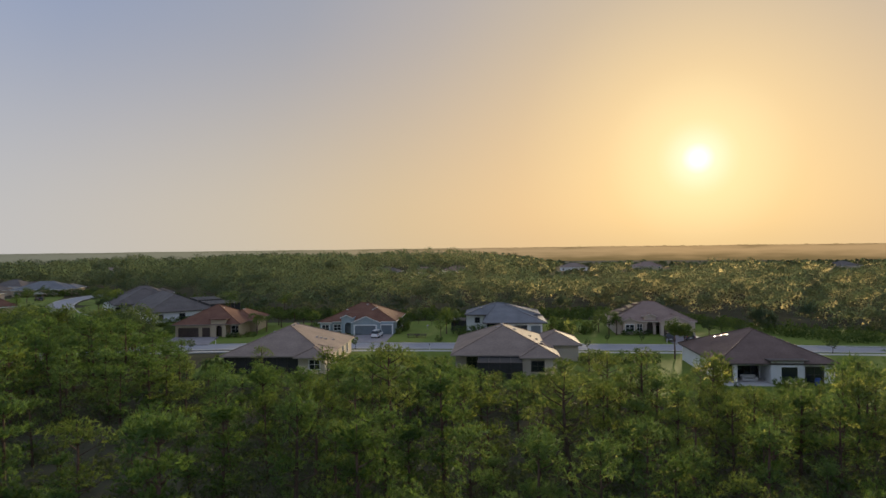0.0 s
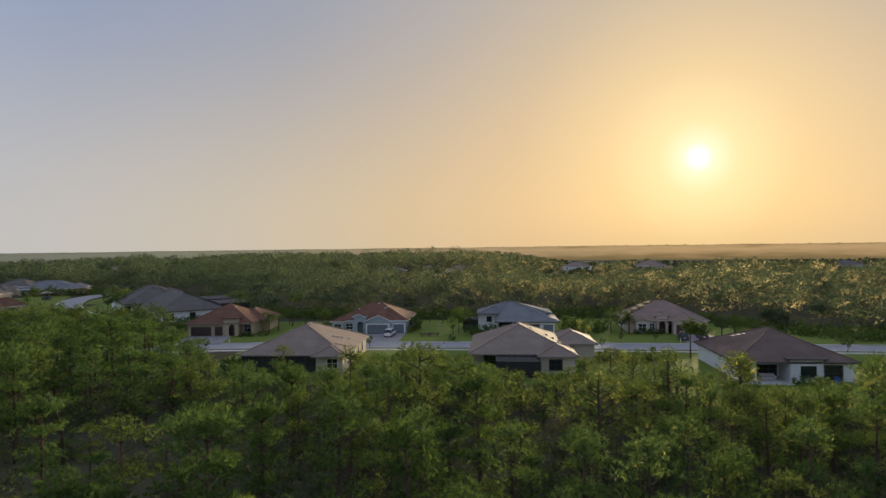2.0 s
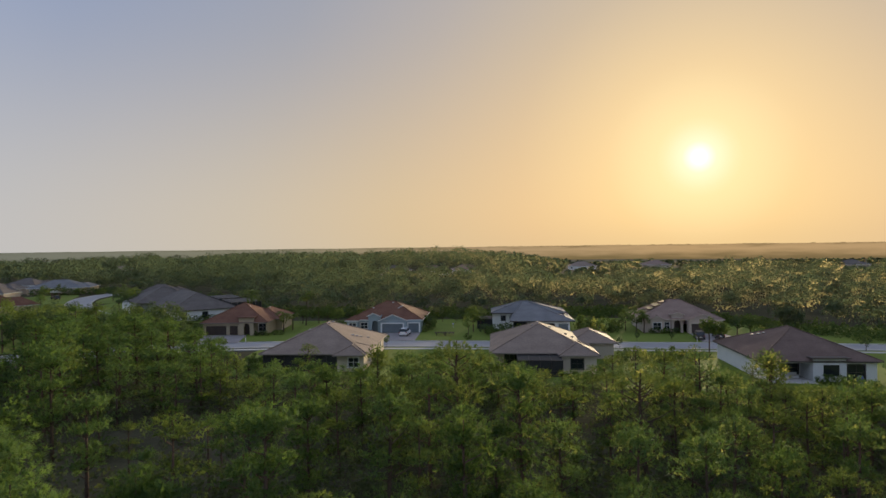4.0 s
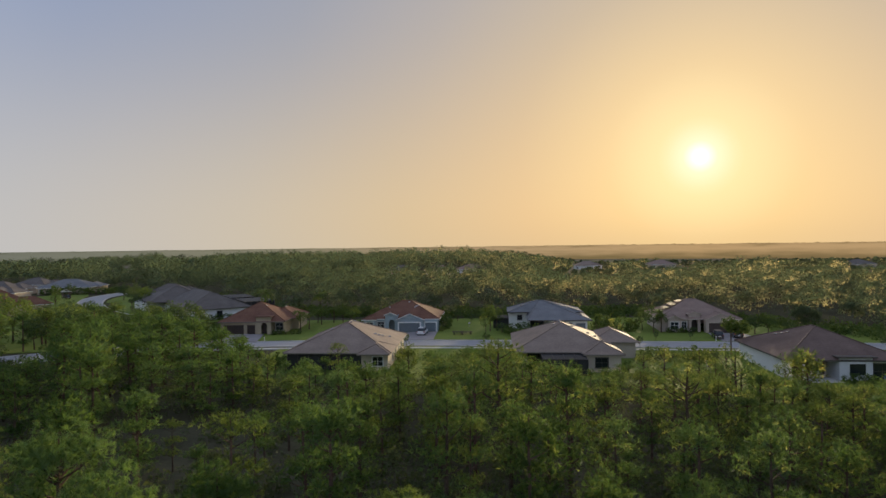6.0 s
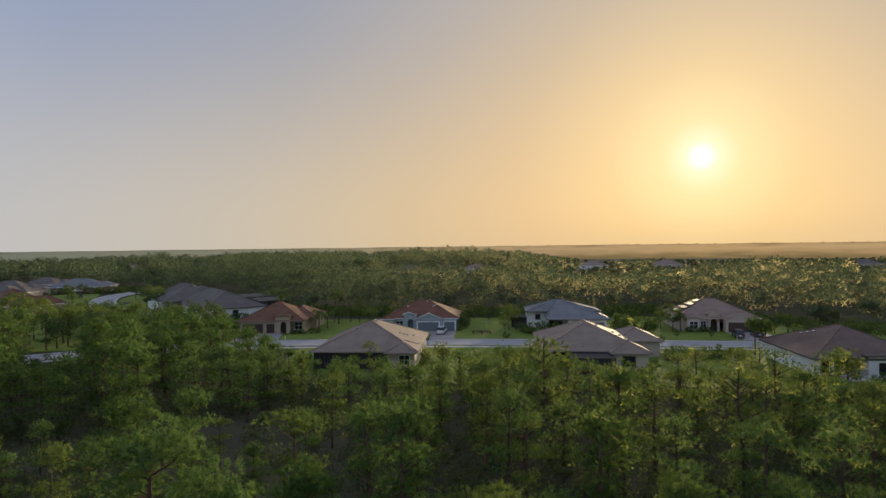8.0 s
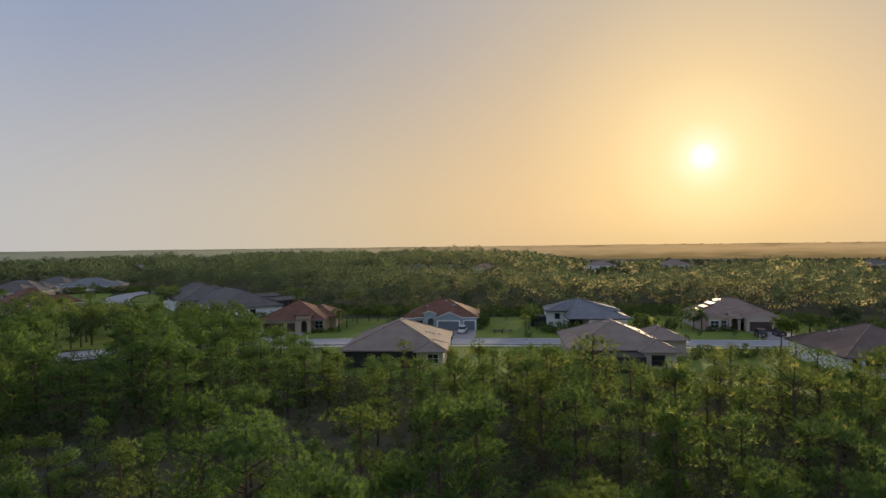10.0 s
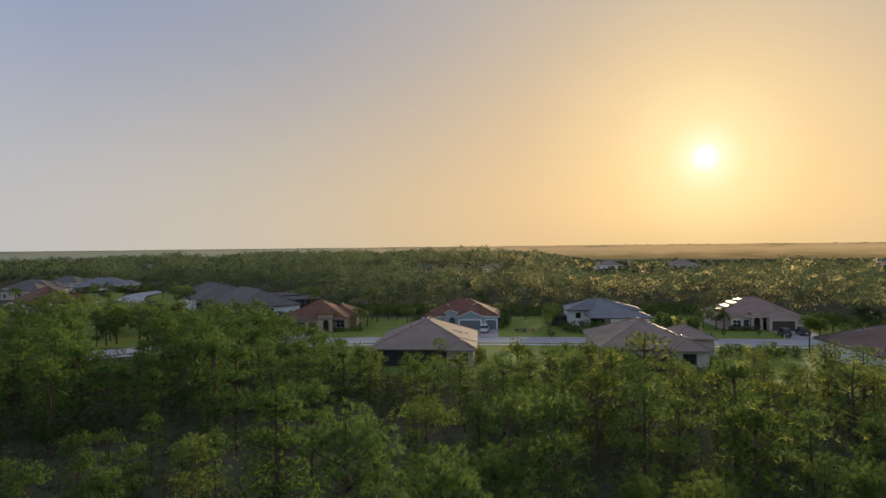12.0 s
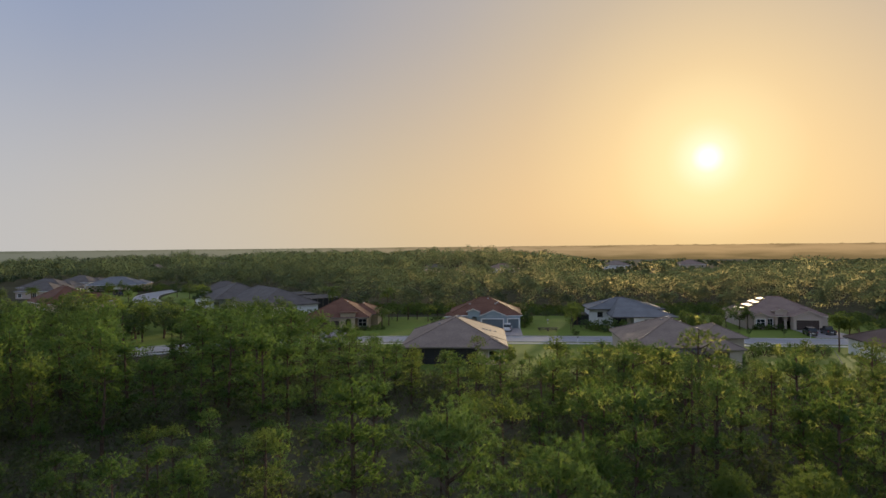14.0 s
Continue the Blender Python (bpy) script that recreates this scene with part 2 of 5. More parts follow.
def bevelled(bm, width, segments=2):
    bmesh.ops.bevel(bm, geom=bm.edges[:], offset=width, segments=segments, affect="EDGES", clamp_overlap=True)


def tube(bm, pts, radii, sides=6):
    rings = []
    for k, (p, r) in enumerate(zip(pts, radii)):
        p = Vector(p)
        d = (Vector(pts[min(k + 1, len(pts) - 1)]) - Vector(pts[max(k - 1, 0)])).normalized()
        u = d.orthogonal().normalized()
        v = d.cross(u)
        rings.append([bm.verts.new(p + r * (math.cos(a) * u + math.sin(a) * v)) for a in (2 * math.pi * i / sides for i in range(sides))])
    for a, b in zip(rings, rings[1:]):
        for i in range(sides):
            bm.faces.new((a[i], a[(i + 1) % sides], b[(i + 1) % sides], b[i]))
    bm.faces.new(rings[-1])
    bm.faces.new(rings[0][::-1])


LEAF_NORMALS = {}


def tris_mesh(name, verts, tris, mat, per=3, normals=None):
    """A mesh from arrays of triangles or quads; foliage takes the normals of the mass that it belongs to."""
    me = bpy.data.meshes.new(name)
    n, f = len(verts), len(tris)
    me.vertices.add(n)
    me.vertices.foreach_set("co", np.asarray(verts, np.float32).ravel())
    me.loops.add(f * per)
    me.loops.foreach_set("vertex_index", np.asarray(tris, np.int32).ravel())
    me.polygons.add(f)
    me.polygons.foreach_set("loop_start", np.arange(0, f * per, per, dtype=np.int32))
    me.update(calc_edges=True)
    me.materials.append(mat)
    if normals is not None:
        me.polygons.foreach_set("use_smooth", np.ones(f, bool))
        me.normals_split_custom_set_from_vertices(np.asarray(normals, np.float32))
        LEAF_NORMALS[me.name] = np.asarray(normals)
    return me


# ======== ground ========


def ground_sheet():
    """One sheet that reaches the horizon, finer near the houses."""
    bm = bmesh.new()
    rings, prev = [0, 30, 60, 90, 120, 160, 220, 300, 450, 700, 1100, 1800, 2900, 4600], None
    for r in rings[1:]:
        ring = [bm.verts.new((r * math.cos(a), 60 + r * math.sin(a), -0.02)) for a in (2 * math.pi * i / 64 for i in range(64))]
        if prev is None:
            bm.faces.new(ring)
        else:
            for i in range(64):
                bm.faces.new((prev[i], ring[i], ring[(i + 1) % 64], prev[(i + 1) % 64]))
        prev = ring
    ob = new("ground", mesh_of("ground", bm, M_FLOOR))
    tagged(ob, "dark forest floor of needles, soil and low scrub", "ground", kind="structure")


ground_sheet()


def haze_land():
    """Pale sheet far off to the east, added to stand in for land under haze."""
    bm = bmesh.new()
    pts = [(60, 400), (150, 330), (420, 300), (1500, 700), (1500, 1900), (200, 1900), (110, 900)]
    line = smooth_line(pts + pts[:1], 30.0)[:-1]
    bm.faces.new([bm.verts.new((p.x, p.y, 0.3)) for p in line])
    bmesh.ops.recalc_face_normals(bm, faces=bm.faces)
    tagged(new("meadow", mesh_of("meadow", bm, M_HAZE_LAND)), "pale ground standing in for hazy land beyond the woods", "field", kind="structure")


def horizon_haze():
    """The last land under the sky, 830 m off, glowing: haze painted in, warm below the sun, grey away from it."""
    m = bpy.data.materials.new("painted_haze_glow")
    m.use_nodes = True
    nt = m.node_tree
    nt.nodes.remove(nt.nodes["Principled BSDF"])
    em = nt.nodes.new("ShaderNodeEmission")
    tc = nt.nodes.new("ShaderNodeTexCoord")
    sep = nt.nodes.new("ShaderNodeSeparateXYZ")
    nt.links.new(tc.outputs["Object"], sep.inputs[0])
    n = nt.nodes.new("ShaderNodeTexNoise")
    n.inputs["Scale"].default_value, n.inputs["Detail"].default_value = 0.022, 6
    stretch = nt.nodes.new("ShaderNodeMapping")
    stretch.inputs["Scale"].default_value = (1, 1, 10)
    nt.links.new(tc.outputs["Object"], stretch.inputs["Vector"])
    nt.links.new(stretch.outputs[0], n.inputs["Vector"])
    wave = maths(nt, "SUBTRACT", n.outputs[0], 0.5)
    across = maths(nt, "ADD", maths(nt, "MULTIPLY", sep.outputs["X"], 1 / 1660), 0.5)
    # painted haze: warmer toward the sun, paler with height, darker at the top edge
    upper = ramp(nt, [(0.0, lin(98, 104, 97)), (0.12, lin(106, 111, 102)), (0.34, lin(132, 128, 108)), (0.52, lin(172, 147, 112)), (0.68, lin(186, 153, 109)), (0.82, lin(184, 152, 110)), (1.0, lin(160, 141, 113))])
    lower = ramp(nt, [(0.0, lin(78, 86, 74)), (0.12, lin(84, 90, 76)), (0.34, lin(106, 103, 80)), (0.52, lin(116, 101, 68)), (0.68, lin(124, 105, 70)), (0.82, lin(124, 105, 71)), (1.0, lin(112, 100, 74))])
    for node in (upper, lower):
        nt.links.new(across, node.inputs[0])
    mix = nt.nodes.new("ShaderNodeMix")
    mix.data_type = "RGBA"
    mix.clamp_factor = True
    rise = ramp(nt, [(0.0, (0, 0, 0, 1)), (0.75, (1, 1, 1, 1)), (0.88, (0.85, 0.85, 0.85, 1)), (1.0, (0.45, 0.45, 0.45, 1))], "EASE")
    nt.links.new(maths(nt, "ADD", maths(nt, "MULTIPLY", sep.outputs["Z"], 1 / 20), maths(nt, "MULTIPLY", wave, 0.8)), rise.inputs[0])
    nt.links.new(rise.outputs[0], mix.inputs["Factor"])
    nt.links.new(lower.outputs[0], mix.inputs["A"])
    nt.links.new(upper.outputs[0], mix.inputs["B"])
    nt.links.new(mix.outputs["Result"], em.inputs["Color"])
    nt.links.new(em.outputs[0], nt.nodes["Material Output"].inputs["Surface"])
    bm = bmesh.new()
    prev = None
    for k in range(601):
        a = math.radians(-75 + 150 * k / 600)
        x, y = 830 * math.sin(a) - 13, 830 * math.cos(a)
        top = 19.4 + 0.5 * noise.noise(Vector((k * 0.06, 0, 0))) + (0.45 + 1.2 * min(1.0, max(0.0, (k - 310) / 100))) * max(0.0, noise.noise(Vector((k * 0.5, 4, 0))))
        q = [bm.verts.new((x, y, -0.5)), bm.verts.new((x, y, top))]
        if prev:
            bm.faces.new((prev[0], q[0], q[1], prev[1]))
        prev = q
    tagged(new("backdrop", mesh_of("backdrop", bm, m)), "glowing backdrop of far land with painted haze along the horizon", "horizon", kind="structure")


def smooth_line(points, step=2.0):
    """A denser line through the points (Catmull-Rom)."""
    out, p = [], [Vector(q) for q in points]
    p = [2 * p[0] - p[1]] + p + [2 * p[-1] - p[-2]]
    for a, b, c, d in zip(p, p[1:], p[2:], p[3:]):
        n = max(2, int((c - b).length / step))
        for i in range(n):
            t = i / n
            out.append(0.5 * ((2 * b) + (c - a) * t + (2 * a - 5 * b + 4 * c - d) * t * t + (3 * b - a - 3 * c + d) * t ** 3))
    out.append(p[-2])
    return out


def strip(bm, line, off0, off1, z0, z1):
    """A raised band along a line, between two offsets to its left."""
    prev = None
    for k, p in enumerate(line):
        d = (line[min(k + 1, len(line) - 1)] - line[max(k - 1, 0)]).normalized()
        side = Vector((-d.y, d.x))
        q = [bm.verts.new((*(p + side * o), z)) for o, z in ((off0, z0), (off0, z1), (off1, z1), (off1, z0))]
        if prev:
            for i in range(3):
                bm.faces.new((prev[i], q[i], q[i + 1], prev[i + 1]))
        prev = q


STREET = smooth_line([(170, 100), (110, 111.5), (66, 117.6), (30, 121.2), (-2, 124.6), (-35, 126), (-60, 124.6), (-80, 119), (-98, 109), (-120, 92), (-150, 75)])
LANE = smooth_line([(-112, 178), (-128, 193), (-146, 216), (-158, 236), (-166, 256), (-167, 280), (-156, 306)])


def streets():
    for n, (line, wide) in enumerate(((STREET, 3.3), (LANE, 4.2))):
        bm = bmesh.new()
        strip(bm, line, -wide, wide, -0.02, 0.05 + 0.006 * n)
        tagged(new("road_%d" % (n + 1), mesh_of("road", bm, M_ROAD)), "pale grey asphalt residential street between lawns", "road", kind="structure")
        for s in (-1, 1):
            bm = bmesh.new()
            strip(bm, line, *sorted((s * wide, s * (wide + 0.45))), -0.02, 0.16)
            tagged(new("kerb", mesh_of("kerb", bm, M_CONC)), "light concrete kerb along the street", "kerb", kind="structure")
    bm = bmesh.new()
    strip(bm, STREET, 5.6, 6.9, -0.02, 0.17)
    tagged(new("pavement", mesh_of("pavement", bm, M_CONC)), "narrow light concrete footpath beside the street", "pavement", kind="structure")


streets()
haze_land()
horizon_haze()


def lawn(name, pts, z=0.11):
    """A mown lawn with a wavering edge."""
    bm = bmesh.new()
    line = smooth_line(pts + pts[:1], 3.0)[:-1]
    top = [bm.verts.new((p.x + random.uniform(-0.5, 0.5), p.y + random.uniform(-0.5, 0.5), z)) for p in line]
    low = [bm.verts.new((v.co.x, v.co.y, -0.05)) for v in top]
    bm.faces.new(top)
    for i in range(len(top)):
        j = (i + 1) % len(top)
        bm.faces.new((low[i], low[j], top[j], top[i]))
    bmesh.ops.recalc_face_normals(bm, faces=bm.faces)
    tagged(new(name, mesh_of(name, bm, M_LAWN)), "mown green lawn grass around the houses", "lawn", kind="structure")


lawn("lawn_south", [(-46, 119.5), (-45, 104), (-40, 92), (-20, 88), (0, 86), (20, 84), (30, 74), (45, 71), (66, 76), (95, 92), (100, 108), (66, 113.2), (30, 116.9), (-2, 120.2), (-35, 121.5)])
lawn("lawn_north", [(-82, 126), (-60, 129), (-35, 130.4), (-2, 129), (30, 125.6), (66, 122), (95, 118), (98, 140), (68, 150), (58, 163), (30, 166), (0, 167), (-40, 166), (-75, 165), (-92, 160), (-98, 140)])
lawn("lawn_west", [(-90, 119), (-84, 128), (-92, 150), (-104, 170), (-116, 178), (-134, 196), (-150, 190), (-140, 160), (-122, 136), (-104, 118), (-100, 117)])
lawn("lawn_lane", [(-170, 250), (-158, 226), (-146, 205), (-160, 195), (-195, 215), (-200, 262), (-185, 275)])
lawn("lawn_bend", [(-140, 228), (-120, 233), (-116, 250), (-130, 275), (-148, 292), (-159, 276), (-158, 255), (-148, 229)], 0.10)
lawn("lawn_lane_east", [(-133, 200), (-122, 176), (-108, 162), (-70, 160), (-66, 180), (-90, 215), (-120, 232), (-140, 228)])


# ======== houses ========
# Houses are built in their own frame: x along the street, y away from the viewer, z up.


def hip(bm, x0, x1, y0, y1, ze, pitch, t=0.2):
    """A hipped roof over a rectangle, eaves included; returns its hips and ridge."""
    w, d = x1 - x0, y1 - y0
    run = min(w, d) / 2
    zr = ze + pitch * run
    if w >= d:
        a, b = Vector((x0 + run, (y0 + y1) / 2, zr)), Vector((x1 - run, (y0 + y1) / 2, zr))
    else:
        a, b = Vector(((x0 + x1) / 2, y0 + run, zr)), Vector(((x0 + x1) / 2, y1 - run, zr))
    if (b - a).length < 0.05:
        b = a + Vector((0.06, 0, 0)) if w >= d else a + Vector((0, 0.06, 0))
    c = [Vector(p) for p in ((x0, y0, ze), (x1, y0, ze), (x1, y1, ze), (x0, y1, ze))]
    va, vb = bm.verts.new(a), bm.verts.new(b)
    vc = [bm.verts.new(p) for p in c]
    vl = [bm.verts.new(p - Vector((0, 0, t))) for p in c]
    if w >= d:
        faces = [(vc[0], vc[1], vb, va), (vc[1], vc[2], vb), (vc[2], vc[3], va, vb), (vc[3], vc[0], va)]
        lines = [(c[0], a), (c[3], a), (c[1], b), (c[2], b), (a, b)]
    else:
        faces = [(vc[0], vc[1], va), (vc[1], vc[2], vb, va), (vc[2], vc[3], vb), (vc[3], vc[0], va, vb)]
        lines = [(c[0], a), (c[1], a), (c[2], b), (c[3], b), (a, b)]
    for f in faces:
        bm.faces.new(f)
    for i in range(4):
        bm.faces.new((vl[i], vl[(i + 1) % 4], vc[(i + 1) % 4], vc[i])).material_index = 1
    bm.faces.new(vl[::-1]).material_index = 1
    return lines


def slopes(bm, x0, x1, y0, y1, ze, ax, bx, ry, zr, t=0.2):
    """A hipped roof whose ridge lies where it is told; returns its hips and ridge."""
    a, b = Vector((ax, ry, zr)), Vector((bx, ry, zr))
    c = [Vector(p) for p in ((x0, y0, ze), (x1, y0, ze), (x1, y1, ze), (x0, y1, ze))]
    va, vb, vc = bm.verts.new(a), bm.verts.new(b), [bm.verts.new(p) for p in c]
    vl = [bm.verts.new(p - Vector((0, 0, t))) for p in c]
    for f in ((vc[0], vc[1], vb, va), (vc[1], vc[2], vb), (vc[2], vc[3], va, vb), (vc[3], vc[0], va)):
        bm.faces.new(f)
    for i in range(4):
        bm.faces.new((vl[i], vl[(i + 1) % 4], vc[(i + 1) % 4], vc[i])).material_index = 1
    bm.faces.new(vl[::-1]).material_index = 1
    return [(c[0], a), (c[3], a), (c[1], b), (c[2], b), (a, b)]


def gable(bm, x0, x1, y0, y1, ze, pitch, t=0.18):
    """A gabled roof with its ridge along y."""
    xm, zr = (x0 + x1) / 2, ze + pitch * (x1 - x0) / 2
    top = [[bm.verts.new(p) for p in ((x0, y, ze), (xm, y, zr), (x1, y, ze))] for y in (y0, y1)]
    low = [[bm.verts.new((v.co.x, v.co.y, v.co.z - t)) for v in row] for row in top]
    for i in (0, 1):
        bm.faces.new((top[0][i], top[0][i + 1], top[1][i + 1], top[1][i]))
        bm.faces.new((low[0][i], low[1][i], low[1][i + 1], low[0][i + 1])).material_index = 1
        for k in (0, 1):
            bm.faces.new((low[k][i], low[k][i + 1], top[k][i + 1], top[k][i])).material_index = 1
    for i in (0, 2):
        bm.faces.new((low[0][i], top[0][i], top[1][i], low[1][i])).material_index = 1
    return [(Vector((xm, y0, zr)), Vector((xm, y1, zr)))]


def front_wall(bm, x0, x1, y, z1, holes=(), t=0.22):
    """A wall that faces the viewer, with openings right through it: (x0, x1, z0, z1)."""
    xs = sorted({x0, x1, *[h[0] for h in holes], *[h[1] for h in holes]})
    for a, b in zip(xs, xs[1:]):
        cuts = sorted((h[2], h[3]) for h in holes if h[0] <= a and h[1] >= b)
        z = 0.0
        for lo, hi in cuts + [(z1, z1)]:
            if lo - z > 0.01:
                box(bm, a, b, y, y + t, z, lo)
            z = hi


def gable_fill(bm, x0, x1, y, ze, pitch, t=0.2):
    xm, zr = (x0 + x1) / 2, ze + pitch * (x1 - x0) / 2
    f = [[bm.verts.new(p) for p in ((x0, yy, ze), (x1, yy, ze), (xm, yy, zr))] for yy in (y, y + t)]
    bm.faces.new(f[0])
    bm.faces.new(f[1][::-1])
    for i in range(3):
        bm.faces.new((f[0][i], f[1][i], f[1][(i + 1) % 3], f[0][(i + 1) % 3]))


def bar(bm, a, b, r):
    tube(bm, [a, b], [r, r], 6)


def window(house, x0, x1, z0, z1, y, trim=M_TRIM, bars=1):
    bm = bmesh.new()
    loops = [[bm.verts.new((px, py, pz)) for px, pz in ((x0 - g, z0 - 0.14 * (g > 0)), (x1 + g, z0 - 0.14 * (g > 0)), (x1 + g, z1 + g), (x0 - g, z1 + g))] for py, g in ((y - 0.05, 0.14), (y - 0.05, 0), (y + 0.12, 0), (y + 0.12, 0.14))]
    for k in range(4):
        for e in range(4):
            p, q = loops[k], loops[(k + 1) % 4]
            bm.faces.new((p[e], p[(e + 1) % 4], q[(e + 1) % 4], q[e]))
    bmesh.ops.recalc_face_normals(bm, faces=bm.faces)
    w = part("window", bm, trim, house)
    for i in range(bars):
        xm = x0 + (x1 - x0) * (i + 1) / (bars + 1)
        bm = bmesh.new()
        box(bm, xm - 0.03, xm + 0.03, y + 0.04, y + 0.1, z0, z1)
        part("mullion", bm, trim, w)
    zm = (z0 + z1) / 2
    if bars:
        bm = bmesh.new()
        box(bm, x0, x1, y + 0.045, y + 0.095, zm - 0.03, zm + 0.03)
        part("rail", bm, trim, w)
    bm = bmesh.new()
    box(bm, x0 - 0.2, x1 + 0.2, y - 0.1, y + 0.1, z0 - 0.14, z0)
    part("sill", bm, trim, w)
    bm = bmesh.new()
    box(bm, x0, x1, y + 0.11, y + 0.13, z0, z1)
    part("pane", bm, M_GLASS, w, "dark reflecting pane")


def garage_door(house, x0, x1, z1, y, mat):
    bm = bmesh.new()
    rows, cols = 4, max(2, int((x1 - x0) / 1.2))
    box(bm, x0, x1, y + 0.16, y + 0.2, 0.12, z1)
    for r in range(rows):
        for c in range(cols):
            w, h = (x1 - x0) / cols, (z1 - 0.12) / rows
            box(bm, x0 + c * w + 0.05, x0 + (c + 1) * w - 0.05, y + 0.13, y + 0.16, 0.12 + r * h + 0.04, 0.12 + (r + 1) * h - 0.04)
    part("garage_door", bm, mat, house)


def side_window(house, x, y0, y1, z0, z1, trim=M_TRIM):
    """A window in a wall that faces along x: a frame proud of the wall, with its pane inside."""
    bm = bmesh.new()
    for a, b, c, d in ((y0 - 0.12, y1 + 0.12, z1, z1 + 0.12), (y0 - 0.16, y1 + 0.16, z0 - 0.12, z0), (y0 - 0.12, y0, z0, z1), (y1, y1 + 0.12, z0, z1)):
        box(bm, x, x + 0.08, a, b, c, d)
    w = part("window", bm, trim, house)
    bm = bmesh.new()
    box(bm, x + 0.003, x + 0.03, y0, y1, z0, z1)
    part("pane", bm, M_GLASS, w, "dark reflecting pane")


def arch_door(house, x0, x1, z1, y, mat=M_GDOOR_BR, wall=None):
    """A doorway with a round head and a door set back in it."""
    bm = bmesh.new()
    r, xm = (x1 - x0) / 2, (x0 + x1) / 2
    arc = [(xm - r * math.cos(a), z1 - r + r * math.sin(a)) for a in (math.pi * i / 10 for i in range(11))]
    for side in (arc[:6], arc[5:]):
        corner = (x0, z1) if side is not None and side[0][0] < xm - 1e-6 else (x1, z1)
        pts = [corner] + (side if corner[0] == x0 else side)
        fr = [bm.verts.new((px, y, pz)) for px, pz in pts]
        bk = [bm.verts.new((px, y + 0.2, pz)) for px, pz in pts]
        bm.faces.new(fr)
        bm.faces.new(bk[::-1])
        for i in range(len(pts)):
            j = (i + 1) % len(pts)
            bm.faces.new((fr[i], bk[i], bk[j], fr[j]))
    bmesh.ops.recalc_face_normals(bm, faces=bm.faces)
    part("arch", bm, wall or M_TRIM, house)
    bm = bmesh.new()
    box(bm, x0 - 0.1, x1 + 0.1, y + 1.2, y + 1.26, 0.12, z1 + 0.1)
    box(bm, xm - 0.45, xm + 0.45, y + 1.15, y + 1.2, 0.14, z1 - 0.4)
    part("front_door", bm, mat, house, "dark front door in a deep porch")


def roof_vent(house, x, y, z, mat=M_METAL):
    bm = bmesh.new()
    box(bm, -0.24, 0.24, -0.2, 0.2, -0.12, 0.12)
    bevelled(bm, 0.06, 1)
    bmesh.ops.translate(bm, verts=bm.verts, vec=(x, y, z))
    part("roof_vent", bm, mat, house, "small bright metal roof vent")


class House:
    """Collects roof and wall of one house, then links them as parts."""

    def __init__(self, x, y, yaw, roof_mat, wall_mat, label, fascia=M_TRIM, group="houses on the street"):
        self.ob = thing("house", x, y, 0.1, yaw, label, "house", group)
        self.roof, self.wall, self.lines = bmesh.new(), bmesh.new(), []
        self.mats = (roof_mat, wall_mat, fascia)

    def hip(self, *a):
        self.lines += hip(self.roof, *a)
        return self

    def slopes(self, *a):
        self.lines += slopes(self.roof, *a)
        return self

    def gable(self, x0, x1, y0, y1, ze, pitch):
        self.lines += gable(self.roof, x0, x1, y0, y1, ze, pitch)
        gable_fill(self.wall, x0 + 0.3, x1 - 0.3, y0 + 0.35, ze + 0.02, pitch)
        return self

    def sides(self, x0, x1, y0, y1, h=2.95):
        """The three other walls of a block."""
        box(self.wall, x0, x0 + 0.22, y0 + 0.22, y1, 0, h)
        box(self.wall, x1 - 0.22, x1, y0 + 0.22, y1, 0, h)
        box(self.wall, x0 + 0.22, x1 - 0.22, y1 - 0.22, y1, 0, h)
        return self

    def front(self, x0, x1, y, h=2.95, holes=()):
        front_wall(self.wall, x0, x1, y, h, holes)
        return self

    def done(self):
        r = part("roof", self.roof, [self.mats[0], self.mats[2]], self.ob)
        bm = bmesh.new()
        for a, b in self.lines:
            bar(bm, a + Vector((0, 0, 0.02)), b + Vector((0, 0, 0.02)), 0.1)
        part("ridge_tiles", bm, self.mats[0], r)
        part("wall", self.wall, self.mats[1], self.ob)
        return self.ob


def slope_z(ze, pitch, run):
    return ze + pitch * run


def screen_room(house, x0, x1, y0, y1, h0, h1, label="dark insect-screen pool enclosure", frame_mat=M_BRONZE):
    """A screened enclosure: slim posts and rails with dark mesh between them."""
    bm = bmesh.new()
    n = max(2, round((x1 - x0) / 1.8))
    for i in range(n + 1):
        x = x0 + (x1 - x0) * i / n
        box(bm, x - 0.04, x + 0.04, y0 - 0.04, y0 + 0.04, 0, h0)
        bar(bm, Vector((x, y0, h0)), Vector((x, y1, h1)), 0.04)
    for z in (0.9, h0 - 0.03):
        box(bm, x0, x1, y0 - 0.03, y0 + 0.03, z - 0.03, z + 0.03)
    fr = part("screen_frame", bm, frame_mat, house, "slim aluminium screen frame")
    bm = bmesh.new()
    box(bm, x0 + 0.01, x1 - 0.01, y0 + 0.05, y0 + 0.06, 0, h0 - 0.05)
    for x in (x0, x1 - 0.01):
        v = [bm.verts.new(p) for p in ((x, y0 + 0.06, 0), (x, y1, 0), (x, y1, h1 - 0.05), (x, y0 + 0.06, h0 - 0.05))]
        bm.faces.new(v)
    v = [bm.verts.new(p) for p in ((x0, y0 + 0.06, h0 - 0.06), (x1, y0 + 0.06, h0 - 0.06), (x1, y1, h1 - 0.06), (x0, y1, h1 - 0.06))]
    bm.faces.new(v)
    part("screen", bm, M_SCREEN, fr, label)


